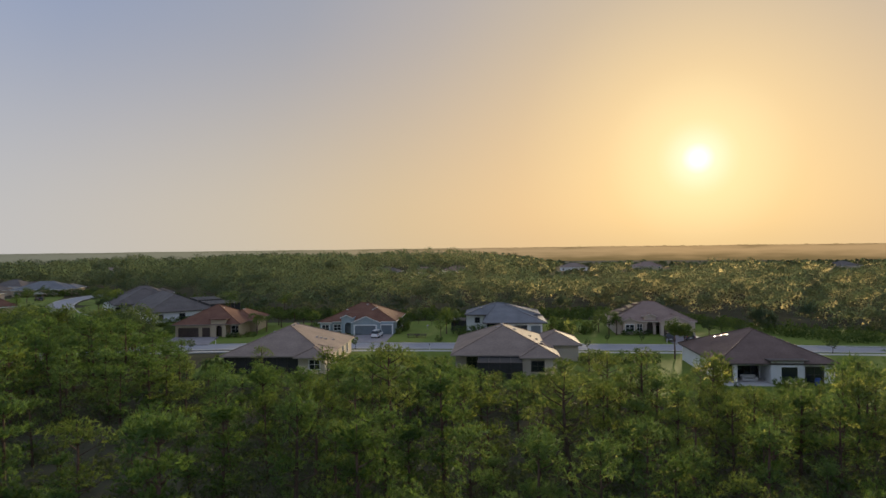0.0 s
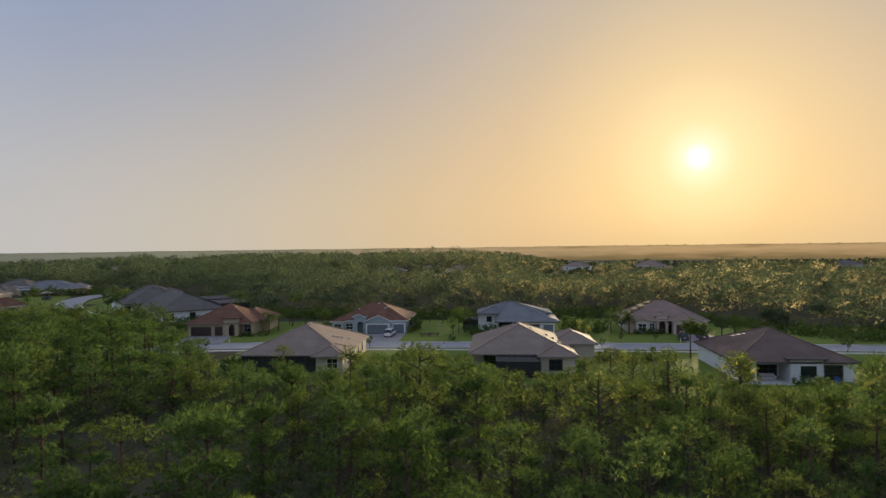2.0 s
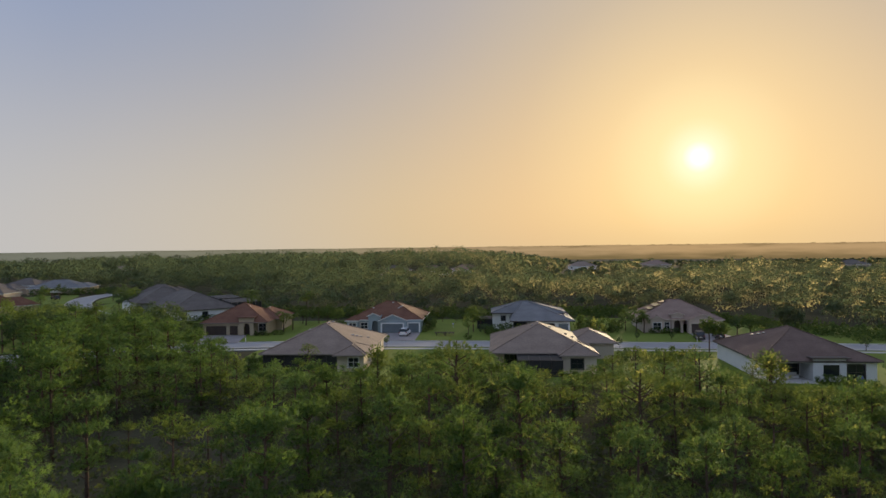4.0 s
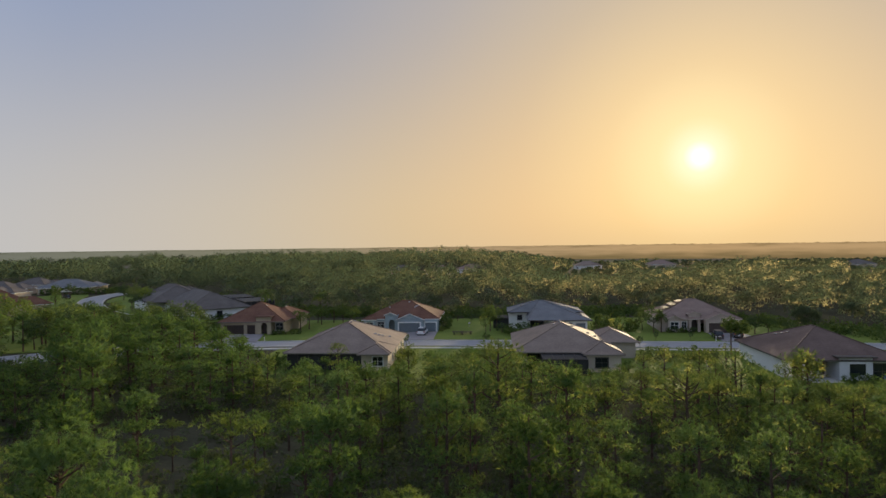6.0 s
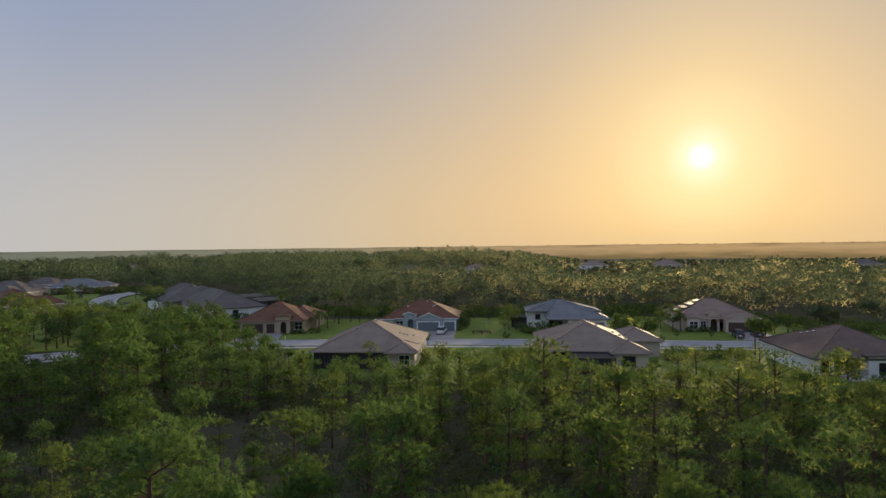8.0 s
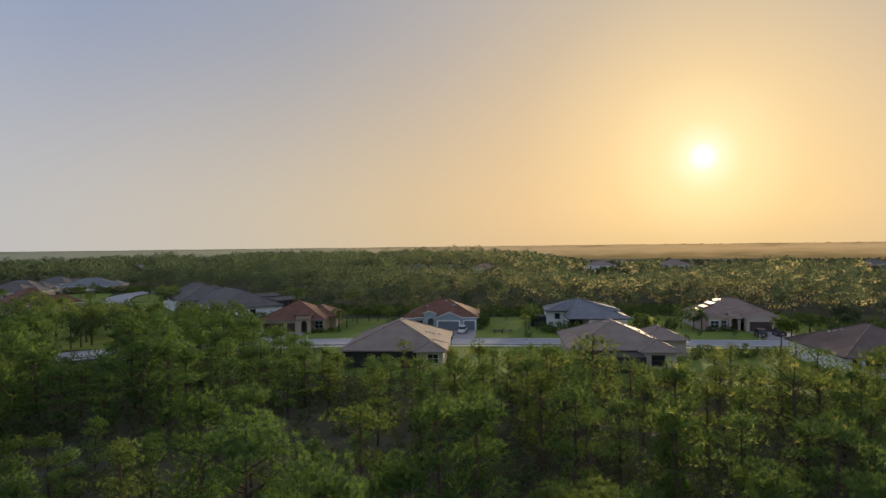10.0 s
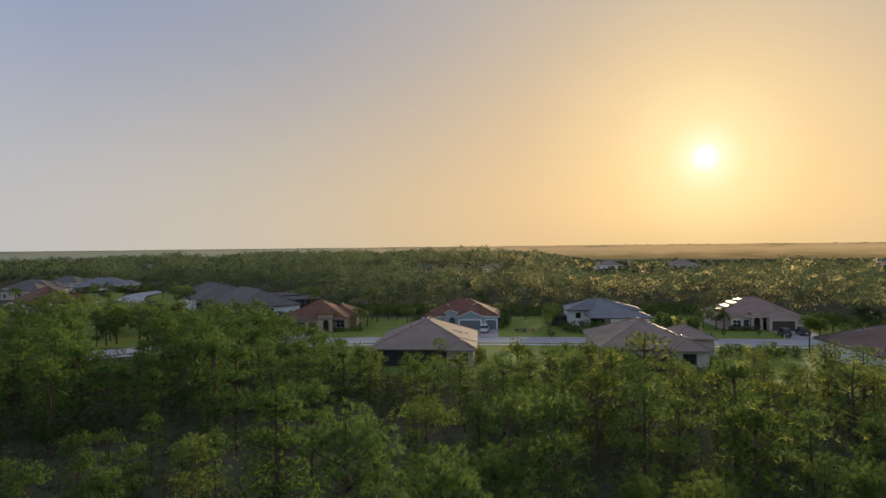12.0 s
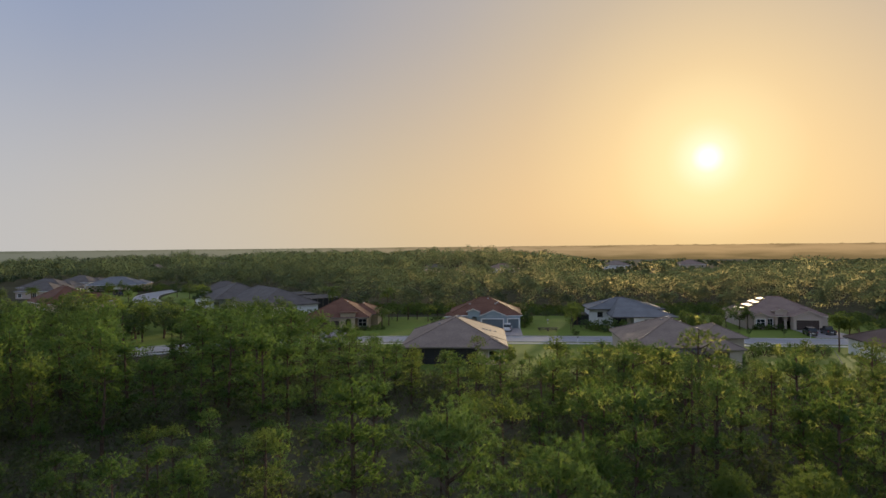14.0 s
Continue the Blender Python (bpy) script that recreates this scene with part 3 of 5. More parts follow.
def house_west_back():
    """The tan tiled house seen from its garden side, with a screened lanai."""
    h = House(-29.4, 97.5, -2, T_TAN, W_BEIGE, "beige single-storey house with tan tiled hip roof among pines", M_TAUPE)
    h.hip(-9.2, 9.2, 0, 21.5, 3.0, 0.425).hip(3.6, 9.1, -1.2, 7.0, 2.98, 0.455)
    h.sides(-8.6, 8.6, 3.4, 21.0).front(-8.6, 4.1, 3.4, 2.9, [(-7.4, -4.6, 0.1, 2.3), (-3.0, 2.4, 0.1, 2.4)])
    h.front(4.1, 8.6, 0.2, 2.9, [(6.0, 7.7, 0.8, 2.3)])
    box(h.wall, 4.1, 4.32, 0.42, 3.6, 0, 2.9)
    box(h.wall, 8.38, 8.6, 0.42, 3.6, 0, 2.9)
    window(h.ob, 6.0, 7.7, 0.8, 2.3, 0.2)
    window(h.ob, -7.4, -4.6, 0.1, 2.3, 3.4, M_BRONZE, 2)
    window(h.ob, -3.0, 2.4, 0.1, 2.4, 3.4, M_BRONZE, 3)
    screen_room(h.ob, -8.6, 4.0, 0.5, 3.3, 2.75, 2.8)
    for y in (5.0, 8.6, 12.8, 16.4):
        side_window(h.ob, 8.6, y, y + 1.1, 0.7, 2.4)
    for x, y in ((5.0, 9.0), (5.6, 9.6), (6.2, 10.2), (7.2, 12.0)):
        roof_vent(h.ob, x, y, slope_z(3.0, 0.425, 9.2 - x) + 0.08)
    for x, y in ((0.3, 10.2), (0.5, 12.6), (-3.0, 9.5)):
        roof_vent(h.ob, x, y, slope_z(3.0, 0.425, 9.2 - abs(x)) + 0.1)
    return h.done()


def house_middle_back():
    h = House(9.2, 96.6, -4, T_TAN, W_BEIGE, "beige house with tan hip roof and dark screened pool cage", M_TAUPE)
    h.hip(-9.2, 8.4, 0, 20.5, 3.0, 0.42).hip(2.0, 8.6, -2.0, 6.0, 2.98, 0.46).hip(5.0, 13.6, 10.2, 21.0, 3.0, 0.43)
    h.sides(-8.6, 7.8, 3.6, 20.0).front(-8.6, 2.5, 3.6, 2.9, [(-6.6, -4.2, 0.1, 2.3), (-3.2, 1.6, 0.1, 2.4)])
    h.front(2.5, 8.0, -1.5, 2.9, [(4.0, 5.9, 0.8, 2.3)])
    box(h.wall, 2.5, 2.72, -1.28, 3.8, 0, 2.9)
    box(h.wall, 7.78, 8.0, -1.28, 3.8, 0, 2.9)
    h.sides(7.6, 13.0, 10.8, 20.4).front(7.6, 13.0, 10.8)
    window(h.ob, 4.0, 5.9, 0.8, 2.3, -1.5, M_BRONZE)
    window(h.ob, -6.6, -4.2, 0.1, 2.3, 3.6, M_BRONZE, 2)
    window(h.ob, -3.2, 1.6, 0.1, 2.4, 3.6, M_BRONZE, 3)
    screen_room(h.ob, -4.6, 2.4, -4.2, 3.5, 2.6, 2.8)
    for x, y in ((-0.6, 10.4), (1.6, 9.9), (6.2, 7.6), (-1.6, 10.0)):
        roof_vent(h.ob, x, y, slope_z(3.0, 0.42, min(8.4 - x, x + 9.2)) + 0.1)
    for x, y in ((4.3, 9.2), (5.4, 8.6), (6.0, 5.0)):
        roof_vent(h.ob, x, y, slope_z(3.0, 0.42, min(8.4 - x, y)) + 0.08, M_FASCIA)
    return h.done()


def house_east_back():
    h = House(48.7, 88.0, -4, T_BROWN, W_WHITE, "white house with brown tiled hip roof and covered lanai", M_FASCIA)
    h.hip(-9.0, 8.6, 0, 19.0, 3.0, 0.44)
    h.sides(-8.4, 8.0, 0.6, 18.4)
    h.front(-8.4, -1.2, 3.8, 2.9, [(-7.6, -5.0, 0.1, 2.4), (-4.6, -1.6, 0.1, 2.4)])
    # bay with its own flat hood
    h.front(-1.2, 3.4, 0.1, 3.4, [(0.2, 2.5, 0.75, 2.45)])
    box(h.wall, -1.2, -0.98, 0.32, 4.0, 0, 3.0)
    box(h.wall, 3.18, 3.4, 0.32, 4.0, 0, 3.0)
    box(h.roof, -1.7, 3.9, -0.4, 4.6, 3.4, 3.55, 1)
    h.front(3.4, 8.0, 0.6, 2.9, [(3.9, 6.3, 0.1, 2.35)])
    for x in (-6.4, -8.3):
        box(h.wall, x, x + 0.5, 0.4, 0.9, 0, 2.9)
    box(h.wall, -6.4, -1.2, 0.45, 0.85, 2.62, 2.9)
    window(h.ob, 0.2, 2.5, 0.75, 2.45, 0.1, M_TRIM, 0)
    window(h.ob, 3.9, 6.3, 0.1, 2.35, 0.6, M_BRONZE, 1)
    window(h.ob, -7.6, -5.0, 0.1, 2.4, 3.8, M_BRONZE, 2)
    window(h.ob, -4.6, -1.6, 0.1, 2.4, 3.8, M_BRONZE, 2)
    bm = bmesh.new()
    box(bm, -8.6, -1.3, -1.6, 3.7, -0.12, 0.06)
    part("patio_slab", bm, M_CONC, h.ob, "pale concrete patio slab")
    for x, y in ((-3.4, 11.2), (-4.0, 12.0), (-4.6, 12.8), (2.9, 8.4), (3.6, 7.6), (4.3, 6.9), (5.0, 6.2)):
        roof_vent(h.ob, x, y, slope_z(3.0, 0.44, min(8.6 - x, x + 9.0, y)) + 0.1)
    return h.done()


def house_blue():
    h = House(-22.6, 142.2, -3, T_RED, W_BLUE, "blue-grey house with terracotta tiled roof and two garage doors")
    h.hip(-9.2, 9.2, 0, 16.4, 3.1, 0.46).gable(-1.4, 5.6, -1.6, 6.0, 3.1, 0.42).gable(-4.4, -1.2, -0.7, 5.0, 4.1, 0.42)
    h.hip(-9.8, -6.2, -1.0, 5.0, 3.0, 0.45)
    h.sides(-8.6, 8.6, 0.6, 15.8)
    h.front(-1.1, 5.3, -1.2, 3.05, [(-0.6, 4.4, 0, 2.25)]).front(5.3, 8.6, -0.5, 3.0, [(5.7, 8.2, 0, 2.25)])
    box(h.wall, -1.1, -0.88, -0.98, 0.7, 0, 3.05)
    box(h.wall, 5.08, 5.3, -0.98, -0.3, 0, 3.05)
    h.front(-4.1, -1.1, -0.3, 4.1, [(-3.2, -1.8, 0, 2.9)])
    box(h.wall, -4.1, -3.88, -0.08, 4.0, 0, 4.1)
    box(h.wall, -1.32, -1.1, -0.08, 4.0, 3.0, 4.1)
    h.front(-6.6, -4.1, 0.6, 2.95, [(-6.2, -4.5, 0.9, 2.3)]).front(-9.3, -6.6, -0.5, 2.95, [(-8.8, -7.1, 0.9, 2.3)])
    box(h.wall, -9.3, -9.08, -0.28, 4, 0, 2.95)
    box(h.wall, -6.82, -6.6, -0.28, 0.8, 0, 2.95)
    garage_door(h.ob, -0.6, 4.4, 2.25, -1.2, M_GDOOR_GR)
    garage_door(h.ob, 5.7, 8.2, 2.25, -0.5, M_GDOOR_GR)
    arch_door(h.ob, -3.2, -1.8, 2.9, -0.3, M_GDOOR_GR, W_BLUE)
    window(h.ob, -6.2, -4.5, 0.9, 2.3, 0.6)
    window(h.ob, -8.8, -7.1, 0.9, 2.3, -0.5)
    bm = bmesh.new()
    for a, b in ((-0.9, -0.62), (4.42, 4.7), (5.42, 5.68), (8.22, 8.5)):
        y = -1.25 if b < 5 else -0.55
        box(bm, a, b, y, y + 0.05, 0, 2.5)
    box(bm, -0.9, 4.7, -1.26, -1.2, 2.27, 2.5)
    box(bm, 5.42, 8.5, -0.56, -0.5, 2.27, 2.5)
    part("garage_trim", bm, M_TRIM, h.ob, "white garage door surround")
    for x, y in ((0.8, 7.4), (3.4, 6.0), (3.0, 5.5), (2.6, 5.0), (-3.8, 5.0)):
        roof_vent(h.ob, x, y, slope_z(3.1, 0.46, min(y, 9.2 - x)) + 0.06, M_CONC)
    return h.done()


def house_white():
    h = House(11.8, 138.0, -4, T_GREY, W_WHITE, "white house with dark grey tiled hip roof", M_FASCIA)
    h.slopes(-9.2, 9.4, 6.9, 17.4, 4.1, -1.7, -0.2, 10.9, 6.72).slopes(-4.6, 10.4, -0.6, 13.0, 3.05, -1.3, -0.3, 9.9, 6.66)
    h.sides(-8.6, 8.8, 8.0, 16.8, 4.0)
    h.front(-8.8, -4.2, 8.0, 4.0, [(-6.6, -5.6, 2.1, 3.2)])
    box(h.wall, -8.8, -8.58, 8.22, 15.8, 0, 4.0)
    h.front(-4.2, 0.4, 3.6, 3.0, [(-3.6, -0.6, 0.3, 2.3)])
    box(h.wall, -4.2, -3.98, 3.82, 8.2, 0, 3.0)
    box(h.wall, 0.4, 0.62, 0.1, 3.8, 0, 3.0)
    box(h.wall, 8.98, 9.2, 0.1, 8.2, 0, 3.0)
    h.front(0.4, 9.2, -0.1, 2.95, [(3.0, 5.6, 0.2, 2.3), (6.6, 8.8, 0, 2.3)])
    window(h.ob, -6.6, -5.6, 2.1, 3.2, 8.0, M_BRONZE)
    window(h.ob, -3.6, -0.6, 0.3, 2.3, 3.6, M_BRONZE, 2)
    window(h.ob, 3.0, 5.6, 0.2, 2.3, -0.1, M_BRONZE, 1)
    garage_door(h.ob, 6.6, 8.8, 2.3, -0.1, M_GDOOR_GR)
    screen_room(h.ob, -12.6, -8.2, 8.2, 14.0, 2.5, 2.6, "dark screened side enclosure")
    for x, y, z in ((-3.2, 10.9, 6.2), (1.6, 10.6, 6.15), (-5.6, 10.4, 5.35), (5.6, 8.6, 4.75), (3.4, 8.0, 5.25), (8.0, 8.4, 4.1)):
        roof_vent(h.ob, x, y, z + 0.08)
    return h.done()


def house_pink():
    h = House(47.0, 137.0, -6, T_PINK, W_PINK, "pinkish stucco house with solar panels on a dusty pink tiled roof", W_PINK)
    h.hip(-9.4, 9.2, 0, 16.0, 3.1, 0.49).gable(0.6, 7.4, -1.4, 5.0, 3.1, 0.42).gable(-2.8, 0.4, 0.2, 5.0, 4.2, 0.36).gable(-7.6, -4.0, -0.4, 5.0, 3.1, 0.45)
    h.sides(-8.8, 8.6, 0.6, 15.4)
    h.front(0.9, 7.1, -1.0, 3.05, [(1.5, 6.4, 0, 2.25)]).front(7.1, 8.6, -0.2, 3.0)
    box(h.wall, 0.9, 1.12, -0.78, 0.8, 0, 3.05)
    box(h.wall, 6.88, 7.1, -0.78, 0.0, 0, 3.05)
    h.front(-2.5, 0.1, 0.55, 4.2, [(-1.9, -0.5, 0, 2.9)])
    h.front(-4.3, -2.5, 0.9, 3.0, [(-4.0, -2.9, 0.8, 2.3)]).front(-7.3, -4.3, 0.0, 3.05, [(-6.7, -4.9, 0.8, 2.3)]).front(-8.8, -7.3, 0.6, 3.0)
    box(h.wall, -7.3, -7.08, 0.2, 0.8, 0, 3.0)
    box(h.wall, -4.52, -4.3, 0.2, 1.1, 0, 3.0)
    garage_door(h.ob, 1.5, 6.4, 2.25, -1.0, M_GDOOR_BR)
    arch_door(h.ob, -1.9, -0.5, 2.9, 0.55, M_GDOOR_BR, W_PINK)
    window(h.ob, -4.0, -2.9, 0.8, 2.3, 0.9)
    window(h.ob, -6.7, -4.9, 0.8, 2.3, 0.0)
    bm = bmesh.new()
    for a, b, c, d in ((1.2, 1.48, 0, 2.5), (6.42, 6.7, 0, 2.5), (1.48, 6.42, 2.27, 2.5)):
        box(bm, a, b, -1.05, -0.98, c, d)
    part("garage_trim", bm, W_BEIGE, h.ob)
    # solar panels on the western slope, 1.7 x 1.0 m each
    n = Vector((-0.2, 0, 1)).normalized()
    up = Vector((1, 0, 0.2)).normalized()
    along = Vector((0, 1, 0))
    for row in range(4):
        for col in range(5):
            if row == 3 and col in (0, 4):
                continue
            run = 1.2 + row * 1.56
            y = 5.2 + col * 1.02 + (0.5 if row > 1 else 0)
            if y < run + 0.6 or y + 1 > 16 - run - 0.2:
                continue
            base = Vector((-9.4 + run, y, 3.1 + 0.49 * run)) + n * 0.42
            bm = bmesh.new()
            v = [bm.verts.new(base + up * a * 1.62 + along * b * 0.98 + n * c) for c in (0, 0.04) for a, b in ((0, 0), (1, 0), (1, 1), (0, 1))]
            for f in ((3, 2, 1, 0), (4, 5, 6, 7), (0, 1, 5, 4), (1, 2, 6, 5), (2, 3, 7, 6), (3, 0, 4, 7)):
                bm.faces.new([v[i] for i in f])
            part("solar_panel", bm, M_SOLAR, h.ob, "dark glass solar panel glinting in low sun")
    return h.done()


def house_red():
    h = House(-58.4, 140.0, 2, T_RED, W_TAN, "tan house with terracotta tiled roof and brown garage doors", M_TAUPE)
    h.hip(-8.2, 8.0, -0.8, 15.4, 3.1, 0.5).hip(0.0, 9.6, 6.0, 19.0, 3.1, 0.47)
    box(h.roof, 0.6, 4.9, -1.0, 3.5, 4.2, 4.36)
    h.sides(-7.6, 7.4, 0.0, 14.8)
    h.front(-7.6, 1.0, -0.2, 3.0, [(-7.0, -2.1, 0, 2.25), (-1.3, 0.6, 0, 2.25)])
    h.front(1.0, 4.5, -0.6, 4.2, [(2.2, 3.6, 0, 2.8)])
    box(h.wall, 1.0, 1.22, -0.38, 2.5, 0, 4.2)
    box(h.wall, 4.28, 4.5, -0.38, 2.5, 0, 4.2)
    h.front(4.5, 7.4, 2.0, 3.0, [(5.0, 6.9, 0.7, 2.4)])
    h.sides(6.0, 9.0, 8.6, 18.4).front(6.0, 9.0, 8.6)
    garage_door(h.ob, -7.0, -2.1, 2.25, -0.2, M_GDOOR_BR)
    garage_door(h.ob, -1.3, 0.6, 2.25, -0.2, M_GDOOR_BR)
    arch_door(h.ob, 2.2, 3.6, 2.8, -0.6, M_GDOOR_BR, W_TAN)
    window(h.ob, 5.0, 6.9, 0.7, 2.4, 2.0)
    for x, y in ((1.6, 6.4), (4.8, 12.4)):
        roof_vent(h.ob, x, y, 3.1 + 0.5 * min(y + 0.8, 8 - x) if x < 3 else 5.42, M_CONC)
    return h.done()


def plain_house(x, y, yaw, w, d, roof, wall, label, pitch=0.46, wing=True, group="houses along the lane"):
    """A farther house: hip roof, a lower wing, windows and a garage."""
    h = House(x, y, yaw, roof, wall, label, group=group)
    h.hip(-w / 2, w / 2, 0, d, 3.1, pitch)
    h.sides(-w / 2 + 0.6, w / 2 - 0.6, 0.6, d - 0.6)
    holes = [(-w / 2 + 1.6, -w / 2 + 3.0, 0.8, 2.2), (-1.0, 0.4, 0.2, 2.3), (w / 2 - 4.4, w / 2 - 2.8, 0.8, 2.2)]
    h.front(-w / 2 + 0.6, w / 2 - 0.6, 0.6, 3.0, holes)
    for a, b, c, e in holes:
        window(h.ob, a, b, c, e, 0.6)
    if wing:
        h.hip(w / 2 - 7.5, w / 2 + 1.5, d * 0.45, d + 4, 3.0, pitch)
        h.sides(w / 2 - 7.0, w / 2 + 1.0, d * 0.45 + 0.5, d + 3.5).front(w / 2 - 0.6, w / 2 + 1.0, d * 0.45 + 0.5)
    return h.done()


house_west_back()
house_middle_back()
house_east_back()
house_blue()
house_white()
house_pink()
house_red()


def house_long():
    """The long weathered house by the lane, with white walls and flat pool cages."""
    h = House(-79.0, 170.8, 36, T_DGREY, W_WHITE, "long white house with weathered grey tiled hip roof", M_FASCIA, "houses along the lane")
    h.hip(-9.6, 9.6, 0, 40, 3.1, 0.46).hip(-14.5, 5.5, 29.4, 52, 3.6, 0.45)
    h.sides(-9, 9, 0.6, 39.4).front(-9, 9, 0.6, 3.0, [(-6.0, -5.0, 0.8, 2.3), (-0.5, 0.9, 0.6, 2.3)])
    h.sides(-15.4, 3.4, 34.6, 55.4).front(-15.4, 3.4, 34.6, 3.0, [(-13.5, -12.0, 0.6, 2.3)])
    window(h.ob, -13.5, -12.0, 0.6, 2.3, 34.6, M_BRONZE)
    window(h.ob, -6.0, -5.0, 0.8, 2.3, 0.6, M_BRONZE)
    window(h.ob, -0.5, 0.9, 0.6, 2.3, 0.6, M_BRONZE)
    screen_room(h.ob, 9.2, 17.0, 22, 34, 4.3, 4.5, frame_mat=M_TAUPE)
    screen_room(h.ob, 9.2, 18.5, 6, 18, 4.1, 4.3, frame_mat=M_TAUPE)
    h.done()


house_long()
plain_house(-124, 232, 20, 18, 15, T_DGREY, W_WHITE, "white house with grey tiled roof behind the long house")
plain_house(-196, 275, 15, 24, 18, T_GREY, W_TAN, "low tan house with slate grey roof beside the lane", 0.4)
plain_house(-222, 262, 10, 20, 16, T_DGREY, W_BEIGE, "beige house with grey roof beyond the lane")
plain_house(-166.2, 184.3, -38, 20, 17, T_RED, W_TAN, "tan house with terracotta roof behind pines", 0.59)
plain_house(-205, 236, 5, 17, 15, T_DGREY, W_PINK, "small house with weathered grey roof")
plain_house(-232, 300, 0, 18, 15, T_DGREY, W_WHITE, "far white house with grey roof")
for k, (x, y, yaw) in enumerate(((-22, 424, 5), (-52, 436, -8), (4, 440, 12), (-300, 505, 10), (-262, 560, 0), (163, 494, 8), (98, 486, -6), (300, 452, 20))):
    plain_house(x, y, yaw, 22, 17, (T_TAN, T_DGREY, T_PINK)[k % 3], (W_WHITE, W_BEIGE)[k % 2], "far pale house among the woods", 0.42, k % 2 == 0, "far houses in the woods")

# ======== trees ========
RNG = np.random.default_rng(7)


def clumps(centres, size, n, rng, flat=0.8, leaf=1.0):
    """Leaf clumps: n leaf-shaped quads scattered about each centre."""
    c = np.repeat(np.asarray(centres, float), n, 0)
    off = rng.normal(0, 1, c.shape)
    off /= np.linalg.norm(off, axis=1, keepdims=True) + 1e-9
    sz = np.repeat(np.broadcast_to(np.asarray(size, float).reshape(-1, 1), (len(centres), 1)), n, 0)
    p = c + off * sz * (0.55 + 0.5 * rng.random((len(c), 1))) * np.array([1, 1, flat])
    a = off + rng.normal(0, 0.7, c.shape)
    a /= np.linalg.norm(a, axis=1, keepdims=True)
    u = np.cross(a, rng.normal(0, 1, c.shape))
    u /= np.linalg.norm(u, axis=1, keepdims=True) + 1e-9
    w = np.cross(a, u)
    h = sz * leaf * rng.uniform(0.28, 0.5, (len(c), 1))
    return np.stack([p - u * h, p - w * h * 0.7, p + u * h, p + w * h * 0.7], 1)


def quads_mesh(name, quads, mat):
    q = np.asarray(quads).reshape(-1, 4, 3)
    return tris_mesh(name, q.reshape(-1, 3), np.arange(len(q) * 4).reshape(-1, 4), mat, 4)


def needle_tufts(cs, os, n, length, width, rng):
    """Round needle tufts: n thin pointed blades each, fanned about the tuft's own axis."""
    c = np.repeat(np.asarray(cs, float), n, 0)
    o = np.repeat(np.asarray(os, float), n, 0)
    d = o * 0.75 + rng.normal(0, 0.46, c.shape)
    d /= np.linalg.norm(d, axis=1, keepdims=True) + 1e-9
    s = np.cross(d, rng.normal(0, 1, c.shape))
    s /= np.linalg.norm(s, axis=1, keepdims=True) + 1e-9
    ln = length * rng.uniform(0.75, 1.2, (len(c), 1))
    base = c - d * ln * 0.15
    return np.stack([base - s * width, base + s * width, c + d * ln], 1)


def facing(t, nrm):
    """Turn each triangle's winding so that its face agrees with the normal of its mass."""
    g = np.cross(t[:, 1] - t[:, 0], t[:, 2] - t[:, 0])
    flip = (g * nrm).sum(1) < 0
    t[flip] = t[flip][:, ::-1]
    return t


def unit(v):
    return v / (np.linalg.norm(v, axis=-1, keepdims=True) + 1e-9)


